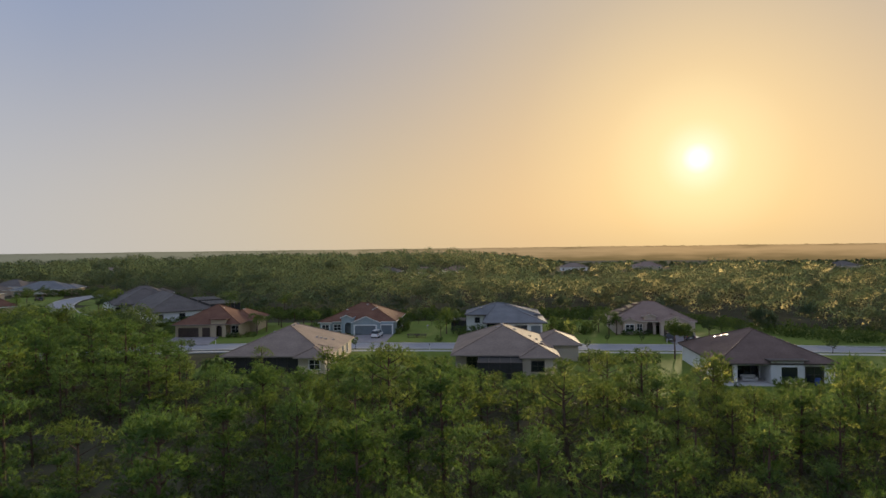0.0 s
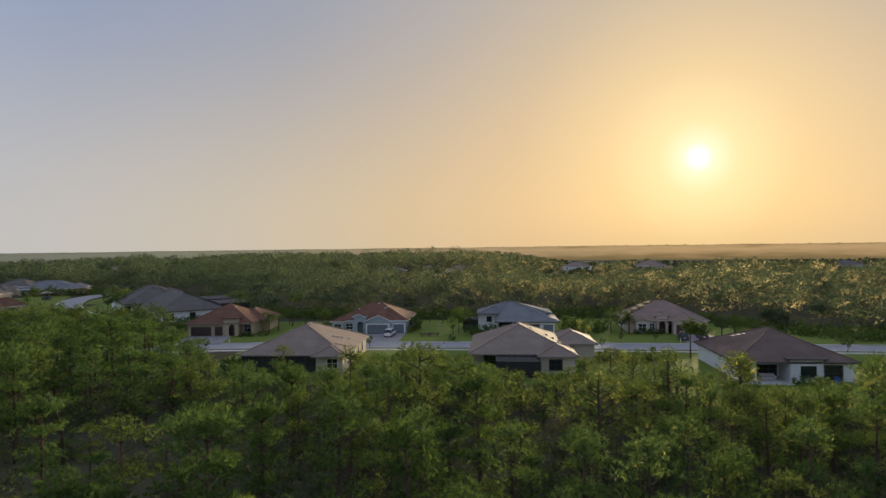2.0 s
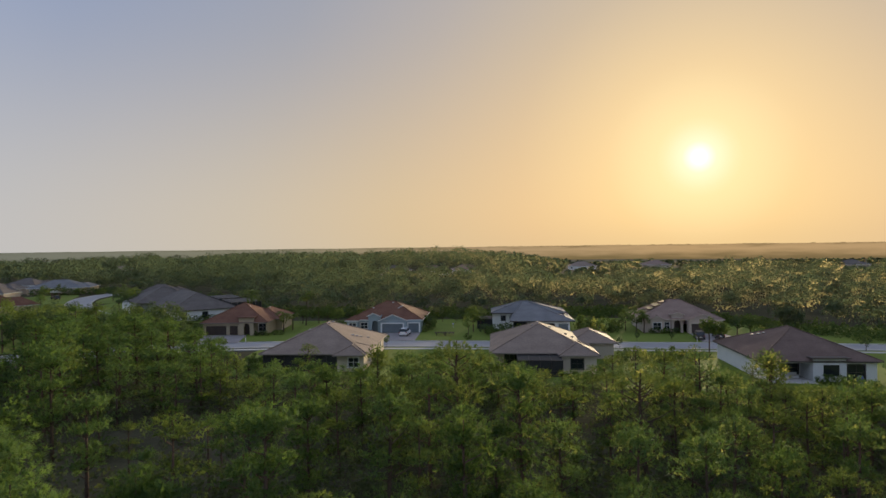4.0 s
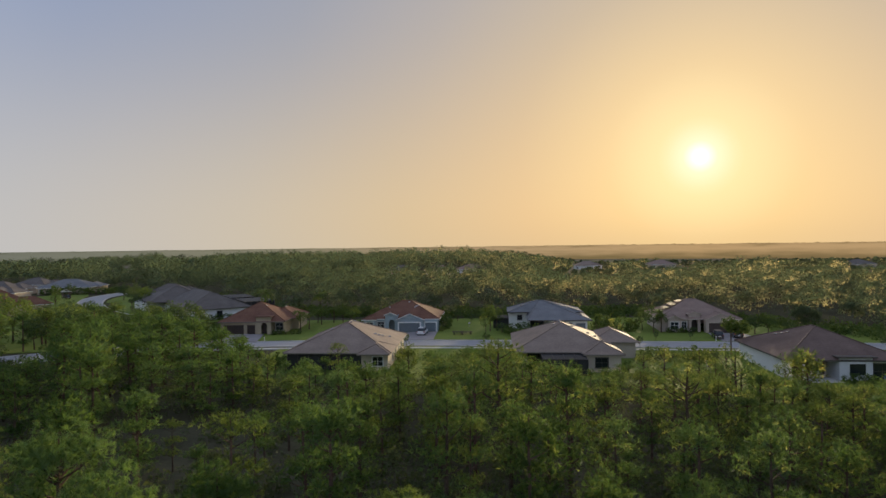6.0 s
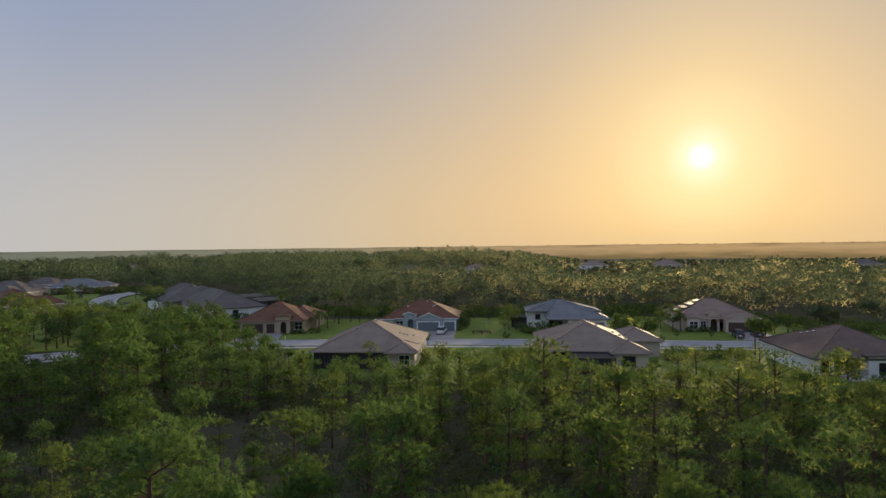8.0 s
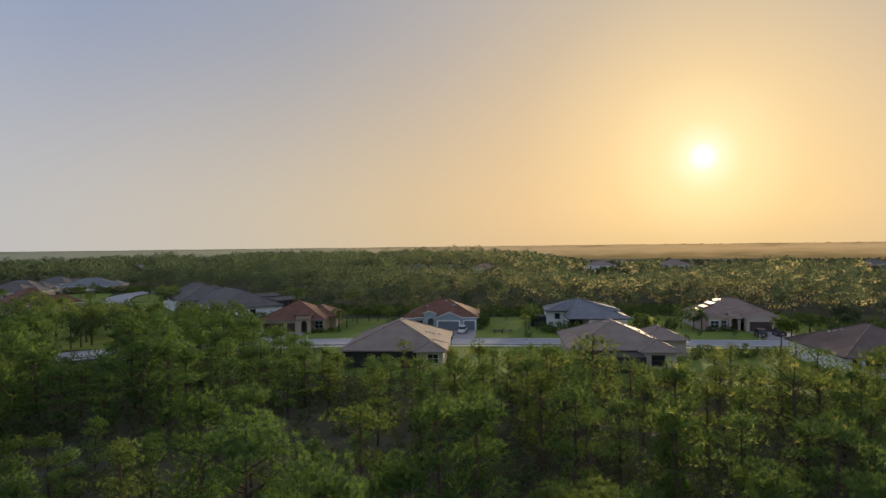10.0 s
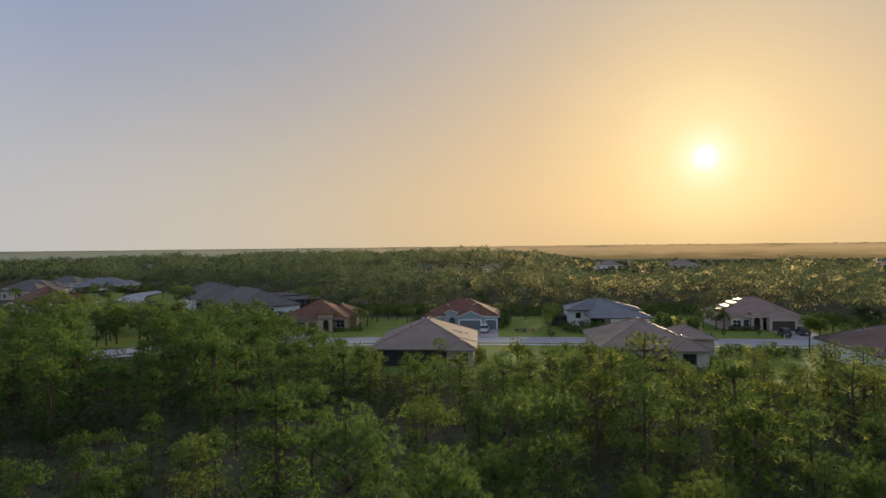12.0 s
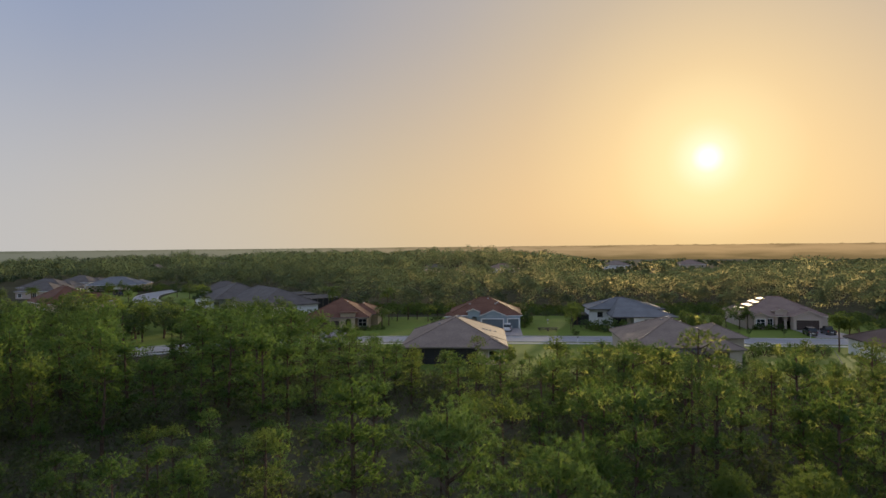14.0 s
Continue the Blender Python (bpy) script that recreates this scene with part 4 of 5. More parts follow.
def pine_meshes(seed, tiers, tufts, n, spread=2.0, low=0.45, mat=None, thin=0.0, tuft=0.26, blade=0.03, fill=24):
    """A slash pine 10 m high: tapered trunk, upswept limbs in tiers, a domed top, and billows of round needle tufts with gaps between them."""
    rng = np.random.default_rng(seed)
    bm = bmesh.new()
    bend = rng.normal(0, 0.25, 2)
    spine = [Vector((bend[0] * math.sin(2.2 * f) * f, bend[1] * math.sin(2.6 * f) * f, 9.3 * f)) for f in (0, 0.2, 0.4, 0.6, 0.8, 1)]
    tube(bm, spine, [0.19, 0.16, 0.135, 0.105, 0.07, 0.03], 6)

    def on_spine(z):
        i = min(int(z / 9.3 * 5), 4)
        return spine[i].lerp(spine[i + 1], min(z / 9.3 * 5 - i, 1))

    pads = []
    for k in range(tiers):
        g = k / (tiers - 1)
        z = 10 * (low + (0.80 - low) * g) + rng.uniform(-0.3, 0.3)
        reach = spread * (0.78 + 0.42 * math.sin(math.pi * (0.15 + 0.6 * g))) * rng.uniform(0.8, 1.15)
        for q in range(3 + (k + seed) % 2):
            az = k * 1.1 + q * (2.1 if (k + seed) % 2 == 0 else 1.57) + rng.uniform(-0.45, 0.45)
            pads.append((az, reach * rng.uniform(0.72, 1.15), z + rng.uniform(-0.45, 0.5), rng.uniform(0.62, 1.12)))
            if rng.random() < 0.6:
                pads.append((az + rng.uniform(-0.5, 0.5), reach * rng.uniform(0.35, 0.5), z + rng.uniform(0.0, 0.4), rng.uniform(0.6, 0.85)))
    for q in range(5):
        pads.append((q * 1.26 + rng.uniform(-0.3, 0.3), spread * 0.58 * rng.uniform(0.7, 1.15), 8.7 + rng.uniform(-0.4, 0.25), rng.uniform(0.7, 1.05)))
    pads.append((0.0, 0.15, 9.3, 0.95))
    cs, os, ns, rs, pc, pr = [], [], [], [], [], []
    for az, ring, z, r in pads:
        p = on_spine(min(z, 9.2))
        c = Vector((p.x + math.cos(az) * ring, p.y + math.sin(az) * ring, z))
        a = on_spine(max(0.0, min(z, 9.2) - 0.4 - 0.4 * ring))
        if ring > 0.5 * spread:
            tube(bm, [a, a.lerp(c, 0.6) - Vector((0, 0, 0.12)), c], [0.055, 0.035, 0.015], 3)
        if rng.random() < thin:
            continue
        r *= 0.96 if thin == 0 else 0.82
        rz = r * rng.uniform(0.45, 0.62)
        size = np.array([r, r, rz])
        tilt = np.array([math.cos(az), math.sin(az), 0]) * 0.35
        pc.append(np.array(c) - np.array([0, 0, 0.1])), pr.append(size * (0.6 if thin == 0 else 0.3))
        m, turn = max(5, int(tufts * r * r)), rng.uniform(0, 6.28)
        for j in range(m):
            e = 1 - 1.3 * (j + rng.uniform(0.1, 0.9)) / m
            a = turn + j * 2.39996 + rng.uniform(-0.25, 0.25)
            d = np.array([math.cos(a) * math.sqrt(1 - e * e), math.sin(a) * math.sqrt(1 - e * e), e])
            lump = 1 + 0.25 * noise.noise(Vector(d * 2.4) + Vector((seed, z, az)))
            cs.append(np.array(c) + d * size * rng.uniform(0.8, 1.0) * lump)
            os.append(unit(d + np.array([0, 0, 0.7]) + tilt))
            ns.append(unit(d * np.array([1, 1, 1.3]) + np.array([0, 0, 0.15])))
            rs.append(tuft * rng.uniform(0.62, 1.15))
    t = needle_tufts(cs, os, n, np.repeat(np.array(rs), n)[:, None] * 1.35, blade, rng)
    nb = np.repeat(np.array(ns), n, 0)
    t = facing(t, nb)
    root = np.repeat(np.array(cs) - np.array(os) * np.array(rs)[:, None] * 0.4, n, 0)[:, None]
    nv = unit(np.repeat(nb[:, None], 3, 1) + 0.55 * unit(t - root))
    # twigs and shaded needles within each billow
    d = unit(rng.normal(0, 1, (len(pc), fill, 3)))
    c = (np.array(pc)[:, None] + d * np.array(pr)[:, None] * rng.uniform(0.3, 1.15, (len(pc), fill, 1))).reshape(-1, 3)
    e = unit(rng.normal(0, 1, c.shape))
    s = unit(np.cross(e, rng.normal(0, 1, c.shape)))
    w = rng.uniform(0.6, 1.0, (len(c), 1)) * tuft
    t2 = np.stack([c - e * w, c + e * w * 0.6 + s * blade * 1.7, c + e * w * 0.6 - s * blade * 1.7], 1)
    up = unit(d.reshape(-1, 3) * np.array([1, 1, 1.3]) + np.array([0, 0, 0.1]))
    t2 = facing(t2, up)
    allt = np.concatenate([t, t2]).reshape(-1, 3)
    crown = tris_mesh("pine_crown", allt, np.arange(len(allt)).reshape(-1, 3), mat or M_NEEDLE, 3, np.concatenate([nv.reshape(-1, 3), np.repeat(up, 3, 0)]))
    return mesh_of("pine_trunk", bm, M_BARK), crown


def oak_meshes(seed, r=2.6, n=90, leaf=16, mat=None, h=6.0, trunk_h=0.35):
    """A round broadleaf tree of h metres: forked trunk and a crown of leaf clumps with gaps."""
    rng = np.random.default_rng(seed)
    bm = bmesh.new()
    fork = Vector((rng.normal(0, 0.1), rng.normal(0, 0.1), h * trunk_h))
    tube(bm, [(0, 0, 0), fork * 0.5, fork], [0.16, 0.12, 0.10], 6)
    cs = []
    for k in range(7):
        az, el = k * 0.9 + rng.uniform(-0.3, 0.3), rng.uniform(0.3, 1.2)
        end = fork + Vector((math.cos(az) * math.cos(el), math.sin(az) * math.cos(el), math.sin(el))) * r * 0.8
        tube(bm, [fork, fork.lerp(end, 0.5) + Vector((0, 0, 0.1)), end], [0.07, 0.045, 0.015], 4)
    zc, rz = h * (trunk_h + 1) / 2, h * (1 - trunk_h) / 2
    while len(cs) < n:
        p = rng.normal(0, 1, 3)
        p /= np.linalg.norm(p)
        if noise.noise(Vector(p * 1.7) + Vector((seed, 0, 0))) < -0.18:
            continue
        cs.append(p * np.array([r, r, rz]) * rng.uniform(0.55, 1.0) * (1 + 0.25 * noise.noise(Vector(p * 2.3) + Vector((0, seed, 0)))) + np.array([0, 0, zc]))
    crown = quads_mesh("tree_crown", clumps(cs, rng.uniform(0.35, 0.6, len(cs)), leaf, rng, 0.8, 0.66), mat or M_OAK)
    return mesh_of("tree_trunk", bm, M_BARK), crown


def plant(name, meshes, x, y, scale, yaw, label, category, group, wide=1.0, z=0.0):
    ob = thing(name, x, y, z, yaw, label, category, group)
    ob.scale = (scale * wide, scale * wide, scale)
    for part_name, me in zip(("trunk", "crown"), meshes):
        c = new(part_name, me)
        c.parent = ob
    return ob


PINE_NEAR = [pine_meshes(11 + k, 3 + k % 2, 23, 34, 1.05 + 0.16 * (k % 4), 0.48 - 0.06 * (k % 3), M_NEEDLE_B if k in (2, 5) else M_NEEDLE, 0, 0.26, 0.0125, 60) for k in range(7)]
PINE_MID = [pine_meshes(31 + k, 4 - k % 2, 17, 11, 1.12 + 0.15 * (k % 4), 0.35 - 0.05 * (k % 3), M_NEEDLE_B if k == 3 else M_NEEDLE, 0, 0.30, 0.029, 26) for k in range(6)]
PINE_FAR = [pine_meshes(51 + k, 4, 11, 6, 1.15 + 0.18 * (k % 3), 0.24 + 0.06 * (k % 2), M_NEEDLE_B if k == 1 else M_NEEDLE, 0, 0.38, 0.05, 12) for k in range(5)]
PINE_THIN = [pine_meshes(61 + k, 4, 22, 16, 1.4 + 0.15 * k, 0.50, M_NEEDLE_B if k else M_NEEDLE, 0.18, 0.25, 0.022, 14) for k in range(3)]
PINES_AT = []


def pine(x, y, h, wide=1.0, kind="auto"):
    k = len(PINES_AT)
    PINES_AT.append((x, y))
    pool = PINE_THIN if kind == "thin" else PINE_NEAR if math.hypot(x + 13, y) < 34 else PINE_MID if math.hypot(x + 13, y) < 70 else PINE_FAR
    label = "thin old pine with open crown and few tufts" if kind == "thin" else \
        "tall slash pine with rounded tufts of green needles" if h > 8 else "young slash pine with dense green needle tufts"
    plant("pine_tree", pool[(k * 5 + int(x * 7)) % len(pool)], x, y, h / 10, (k * 77) % 360, label, "pine tree", "pines of the near wood", wide)


# pines that stand out by themselves: place and height
pine(-28.6, 27.4, 12.9, 0.95)
pine(-35.0, 37.2, 11.6, 1.15)
pine(-25.0, 39.6, 9.8)
pine(-21.2, 28.2, 10.4)
pine(-16.9, 34.8, 11.8, 1.05)
pine(-43.9, 32.4, 7.8)
pine(-41.6, 38.6, 7.6)
pine(-35.1, 46.2, 9.8)
pine(-22.4, 62.8, 5.6)
pine(-53.1, 77.5, 9.6)
pine(-63.1, 54.5, 9.5, 1.1)
pine(-52.4, 66.2, 10.9, 1.2)
pine(-45.5, 68.3, 7.8)
pine(-4.9, 54.8, 12.9, 1.1, "thin")
pine(0.0, 47.4, 11.4)
pine(10.2, 48.0, 11.3, 1.15, "thin")
pine(28.0, 63.0, 9.4, 1.1)
pine(-10.9, 25.8, 10.0)
pine(-16.7, 44.2, 9.8)
pine(-10.0, 39.8, 11.2)
pine(19.6, 46.7, 8.2)
pine(21.8, 40.0, 9.2)
pine(30.0, 45.1, 9.3)
pine(14.8, 46.6, 7.4)
pine(-4.6, 34.7, 11.3)
pine(9.1, 55.2, 7.2)
pine(-34.2, 76.0, 7.2)
pine(-25.6, 80.6, 8.2, 0.8, "thin")
pine(-19.3, 38.6, 10.8)
pine(-1.6, 29.5, 9.2)
pine(9.6, 34.5, 10.0)
pine(6.0, 36.6, 9.8)
pine(13.4, 34.2, 8.9)
pine(-23.8, 23.1, 12.1, 0.95)
pine(-48.9, 32.7, 7.9)
pine(-15.6, 75.4, 8.4)
pine(21.0, 63.5, 9.9, 1.1, "thin")
pine(28.0, 54.0, 8.0, 1.1)

for spot in ((-84.0, 113.5, 7.0, 1.4), (-88.5, 131.0, 8.0, 1.4), (-97, 123, 8.8, 1.2), (-98.6, 118.6, 8.4, 1.2), (-91.5, 131.5, 9.0, 1.3), (-87, 132, 9.2, 1.3), (-126, 168, 8.5, 1.2), (-122, 150, 9, 1.2)):
    pine(*spot)

for spot in ((14.5, 74.0, 7.4, 1.2), (19.0, 80.0, 7.0, 1.2), (21.5, 70.5, 7.2, 1.25), (25.4, 76.0, 8.0, 1.1), (29.8, 71.0, 6.6, 1.2), (34.6, 76.5, 6.2, 1.2), (11.5, 66.5, 6.8, 1.2), (17.2, 65.0, 9.6, 1.15)):
    pine(*spot, "thin")
for spot in ((32.0, 70.0, 8.3, 1.1), (44.8, 65.0, 8.6, 1.2), (36.0, 62.0, 7.0, 1.2), (33.5, 57.0, 7.4, 1.2), (40.0, 57.0, 7.2, 1.2), (56.5, 72.0, 9.6, 1.2), (60.0, 66.5, 9.2, 1.2), (53.0, 63.0, 7.6, 1.2), (48.5, 56.0, 7.4, 1.2)):
    pine(*spot)

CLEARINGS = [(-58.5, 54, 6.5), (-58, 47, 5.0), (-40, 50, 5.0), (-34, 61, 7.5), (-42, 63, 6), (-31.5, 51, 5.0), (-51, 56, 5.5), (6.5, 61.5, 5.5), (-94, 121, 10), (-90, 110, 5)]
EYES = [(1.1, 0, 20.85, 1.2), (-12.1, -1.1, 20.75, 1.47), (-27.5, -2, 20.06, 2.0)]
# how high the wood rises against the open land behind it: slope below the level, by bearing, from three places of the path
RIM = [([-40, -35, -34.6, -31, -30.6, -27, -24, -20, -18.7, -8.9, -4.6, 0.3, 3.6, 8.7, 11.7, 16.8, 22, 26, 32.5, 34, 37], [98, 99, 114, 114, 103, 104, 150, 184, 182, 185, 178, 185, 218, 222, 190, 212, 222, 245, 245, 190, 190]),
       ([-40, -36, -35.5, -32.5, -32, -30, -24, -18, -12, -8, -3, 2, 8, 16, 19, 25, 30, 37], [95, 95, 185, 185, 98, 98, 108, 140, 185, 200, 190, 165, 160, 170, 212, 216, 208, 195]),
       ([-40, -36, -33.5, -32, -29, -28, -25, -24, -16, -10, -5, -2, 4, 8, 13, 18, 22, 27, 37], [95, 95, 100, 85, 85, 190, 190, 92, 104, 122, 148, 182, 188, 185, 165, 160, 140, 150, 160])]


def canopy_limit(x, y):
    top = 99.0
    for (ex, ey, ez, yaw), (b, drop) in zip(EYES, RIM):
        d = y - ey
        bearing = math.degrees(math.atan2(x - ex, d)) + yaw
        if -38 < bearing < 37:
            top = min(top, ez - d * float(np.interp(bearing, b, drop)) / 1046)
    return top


def wood_edge(x):
    """How far north the near wood reaches."""
    return float(np.interp(x, [-140, -100, -75, -60, -48, -42, -20, 20, 30, 45, 70, 110], [128, 122, 119, 112, 106, 90, 90, 88, 78, 70, 74, 80]))


def fill_wood():
    tries, placed, spots = 0, 0, []
    while tries < 16000 and placed < 760:
        tries += 1
        y = float(RNG.uniform(9, 128))
        x = float(RNG.uniform(-0.85 * y - 46, 0.85 * y + 16))
        if y > wood_edge(x) or y < 17 and abs(x + 13) < 18 and RNG.random() < 0.6:
            continue
        if any((x - a) ** 2 + (y - b) ** 2 < r * r for a, b, r in CLEARINGS) or y > 88 and min((p.x - x) ** 2 + (p.y - y) ** 2 for p in STREET) < 36:
            continue
        gap = (3.4 if x > -14 else 4.3 if x > -48 else 3.7) if y < 58 else 3.3 if x > -14 else 3.9
        if any((x - a) ** 2 + (y - b) ** 2 < gap * gap for a, b in PINES_AT) or y < 62 and any((x - a) ** 2 + (y - b) ** 2 < (44 if k < 3 else 22) for k, (a, b) in enumerate(PINES_AT[:33])):
            continue
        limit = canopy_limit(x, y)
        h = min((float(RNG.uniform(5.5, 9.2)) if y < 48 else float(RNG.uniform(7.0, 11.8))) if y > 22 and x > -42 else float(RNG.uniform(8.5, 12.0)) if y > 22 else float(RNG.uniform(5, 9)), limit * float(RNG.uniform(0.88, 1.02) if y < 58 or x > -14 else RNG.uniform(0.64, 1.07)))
        if -66 < x < -24 and 14 < y < 56:
            h = min(h, float(RNG.uniform(4.4, 7.0)))
        if h < 2.2:
            continue
        spots.append((x, y, h, float(RNG.uniform(0.85, 1.12)) * (1.3 if h < 5 else 1.2 if y > 62 else 1)))
        PINES_AT.append((x, y))
        placed += 1
    spots.sort(key=lambda s: math.hypot(s[0] + 13, s[1]))
    for s in spots[:268]:
        pine(*s)
    # the rest of the wood, farther off, as one stand
    vs, ts, ms, ns, n = [], [], [], [], 0
    for k, (x, y, h, wide) in enumerate(spots[268:]):
        for trunk_or_crown, me in enumerate(PINE_FAR[k % len(PINE_FAR)]):
            co = np.empty(len(me.vertices) * 3, np.float32)
            me.vertices.foreach_get("co", co)
            co = co.reshape(-1, 3) * np.array([h / 10 * wide, h / 10 * wide, h / 10])
            a = k * 1.3
            co = np.stack([co[:, 0] * math.cos(a) - co[:, 1] * math.sin(a) + x, co[:, 0] * math.sin(a) + co[:, 1] * math.cos(a) + y, co[:, 2]], 1)
            if trunk_or_crown:
                nr = LEAF_NORMALS[me.name]
                ns.append(np.stack([nr[:, 0] * math.cos(a) - nr[:, 1] * math.sin(a), nr[:, 0] * math.sin(a) + nr[:, 1] * math.cos(a), nr[:, 2]], 1))
            else:
                flat = np.empty(len(me.vertices) * 3, np.float32)
                me.vertex_normals.foreach_get("vector", flat)
                nr = flat.reshape(-1, 3)
                ns.append(np.stack([nr[:, 0] * math.cos(a) - nr[:, 1] * math.sin(a), nr[:, 0] * math.sin(a) + nr[:, 1] * math.cos(a), nr[:, 2]], 1))
            me.calc_loop_triangles()
            tri = np.empty(len(me.loop_triangles) * 3, np.int32)
            me.loop_triangles.foreach_get("vertices", tri)
            vs.append(co), ts.append(tri.reshape(-1, 3) + n), ms.append(np.full(len(tri) // 3, 1 - trunk_or_crown, np.int32))
            n += len(co)
    if vs:
        me = tris_mesh("pine_stand", np.concatenate(vs), np.concatenate(ts), M_NEEDLE, 3, np.concatenate(ns))
        me.materials.append(M_BARK)
        me.polygons.foreach_set("material_index", np.concatenate(ms))
        tagged(new("pine_stand", me), "farther stand of slash pines with green needle tufts", "pine wood", kind="stuff")


fill_wood()


def undergrowth():
    """Saw palmetto and scrub between the pines."""
    n = 4200
    y = RNG.uniform(6, 112, n)
    x = RNG.uniform(-1, 1, n) * (0.85 * y + 30) - 14
    keep = np.array([b < wood_edge(a) + 1.5 for a, b in zip(x, y)])
    c = np.stack([x, y, RNG.uniform(0.2, 0.9, n)], 1)[keep]
    q = clumps(c, RNG.uniform(0.5, 1.3, len(c)), 24, RNG, 0.7, 0.5)
    q[..., 2] = np.maximum(q[..., 2], 0.0)
    ob = new("undergrowth", quads_mesh("undergrowth", q, M_UNDER))
    tagged(ob, "low green scrub and palmetto under the pines", "undergrowth", kind="stuff")


undergrowth()


def understory():
    """Saplings, wax myrtle and young oaks that close the wood below the crowns, but for the open dark ground in the west."""
    n = 1500
    y = RNG.uniform(14, 108, n)
    x = RNG.uniform(-1, 1, n) * (0.8 * y + 22) - 12
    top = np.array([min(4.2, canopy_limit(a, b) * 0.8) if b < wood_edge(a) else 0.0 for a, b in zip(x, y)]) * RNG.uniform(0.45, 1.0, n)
    keep = top > 1.0
    for a, b, r in CLEARINGS:
        keep &= (x - a) ** 2 + (y - b) ** 2 > r * r
    keep &= ~((x > -66) & (x < -24) & (y < 50) & (RNG.random(n) < 0.3))
    x, y, top = x[keep], y[keep], top[keep]
    c, sz = [], []
    for a, b, t in zip(x, y, top):
        m = 5
        d = RNG.normal(0, 1, (m, 3)) * np.array([0.5, 0.5, 0.28]) * t * 0.55
        c.append(np.array([a, b, t * 0.55]) + d), sz.append(np.full(m, t * 0.26))
    q = clumps(np.concatenate(c), np.concatenate(sz), 24, RNG, 0.85, 0.4)
    q[..., 2] = np.maximum(q[..., 2], 0.0)
    tagged(new("understory", quads_mesh("understory", q, M_UNDER)), "young broadleaf saplings closing the wood below the pines", "understory", kind="stuff")


understory()


def woods_band(name, y0, y1, cell, leaves, label, mat, size, height, lumps):
    """Woods beyond the houses: crowns of leaf clumps on a jittered grid, denser and lower at the edge."""
    xs, ys = [], []
    y = y0
    while y < y1:
        half = 0.86 * y + 60
        n = int(2 * half / cell)
        px = (np.arange(n) - n / 2) * cell - 12 + RNG.uniform(-0.5, 0.5, n) * cell
        py = y + RNG.uniform(-0.5, 0.5, n) * cell
        xs.append(px), ys.append(py)
        y += cell
    x, y = np.concatenate(xs), np.concatenate(ys)
    ok = np.ones(len(x), bool)
    edge = np.interp(x, [-260, -150, -120, -95, -60, 0, 56, 64, 80, 110, 200], [330, 262, 245, 222, 176, 169, 166, 152, 124, 120, 110])
    ok &= y > edge
    for p in LANE:
        ok &= (x - p.x) ** 2 + (y - p.y) ** 2 > 11 ** 2
    for ob in bpy.data.objects:
        if ob.name.startswith("house"):
            hx, hy = ob.location.x, ob.location.y
            ok &= ~((np.abs(x - hx) < 18) & (y > hy - 26) & (y < hy + 26))
    x, y = x[ok], y[ok]
    big = np.array([noise.noise(Vector((a * 0.012, b * 0.012, 3.0))) for a, b in zip(x, y)])
    h = RNG.uniform(*height, len(x)) * (1 + 0.5 * big) * np.where((RNG.random(len(x)) < 0.12) & (y < 300), 1.25, 1.0)
    # the woods' skyline falls from the middle ridge to haze-pale land in the east
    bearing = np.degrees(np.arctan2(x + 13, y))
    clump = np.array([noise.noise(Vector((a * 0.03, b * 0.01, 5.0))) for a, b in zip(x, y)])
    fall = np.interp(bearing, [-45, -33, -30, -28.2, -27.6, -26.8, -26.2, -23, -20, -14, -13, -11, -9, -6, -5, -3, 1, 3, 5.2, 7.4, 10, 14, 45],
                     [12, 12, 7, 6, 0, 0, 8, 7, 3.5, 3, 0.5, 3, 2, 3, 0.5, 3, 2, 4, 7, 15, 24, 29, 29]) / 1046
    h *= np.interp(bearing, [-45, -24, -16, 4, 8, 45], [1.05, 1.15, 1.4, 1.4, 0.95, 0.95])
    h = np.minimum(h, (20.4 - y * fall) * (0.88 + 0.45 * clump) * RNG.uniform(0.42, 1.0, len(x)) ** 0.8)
    emergent = RNG.random(len(x)) < 0.05
    h = np.where(emergent, h * np.where(bearing > 6, RNG.uniform(1.1, 1.4, len(x)), RNG.uniform(1.03, 1.12, len(x))), h)
    tall = h > 1.5
    x, y, h = x[tall], y[tall], h[tall]
    for ob in bpy.data.objects:
        if ob.name.startswith("house") and ob.location.y > 300:
            near = (np.abs(x - ob.location.x * y / ob.location.y) < 15) & (y > ob.location.y - 190) & (y < ob.location.y)
            h = np.where(near, h * 0.5, h)
    h *= np.clip(0.55 + (y - np.interp(x, [-260, -95, 0, 56, 80, 200], [330, 222, 169, 166, 124, 110])) / 60, 0.55, 1.0)
    # each crown: a few uneven billows of leaves on top of each other
    r = np.minimum(cell * RNG.uniform(0.5, 0.78, len(x)), h * 0.6)
    n, m = len(x), lumps
    way = unit(RNG.normal(0, 1, (n, m, 3)) + np.array([0, 0, 0.35]))
    way[:, 0] = unit(way[:, 0] * np.array([0.5, 0.5, 0]) + np.array([0, 0, 1.0]))
    deep = np.minimum(h * 0.42, r * 1.25)
    cen = np.stack([x, y, h - deep], 1)[:, None, :] + way * np.stack([r, r, deep], 1)[:, None, :] * 0.66
    lr = r[:, None] * RNG.uniform(0.42, 0.7, (n, m))
    cen, way, lr = cen.reshape(-1, 3), way.reshape(-1, 3), lr.reshape(-1)
    d = RNG.normal(0, 1, (len(cen), leaves, 3))
    d[..., 2] = np.abs(d[..., 2]) * 1.2 - 0.35
    d = unit(d)
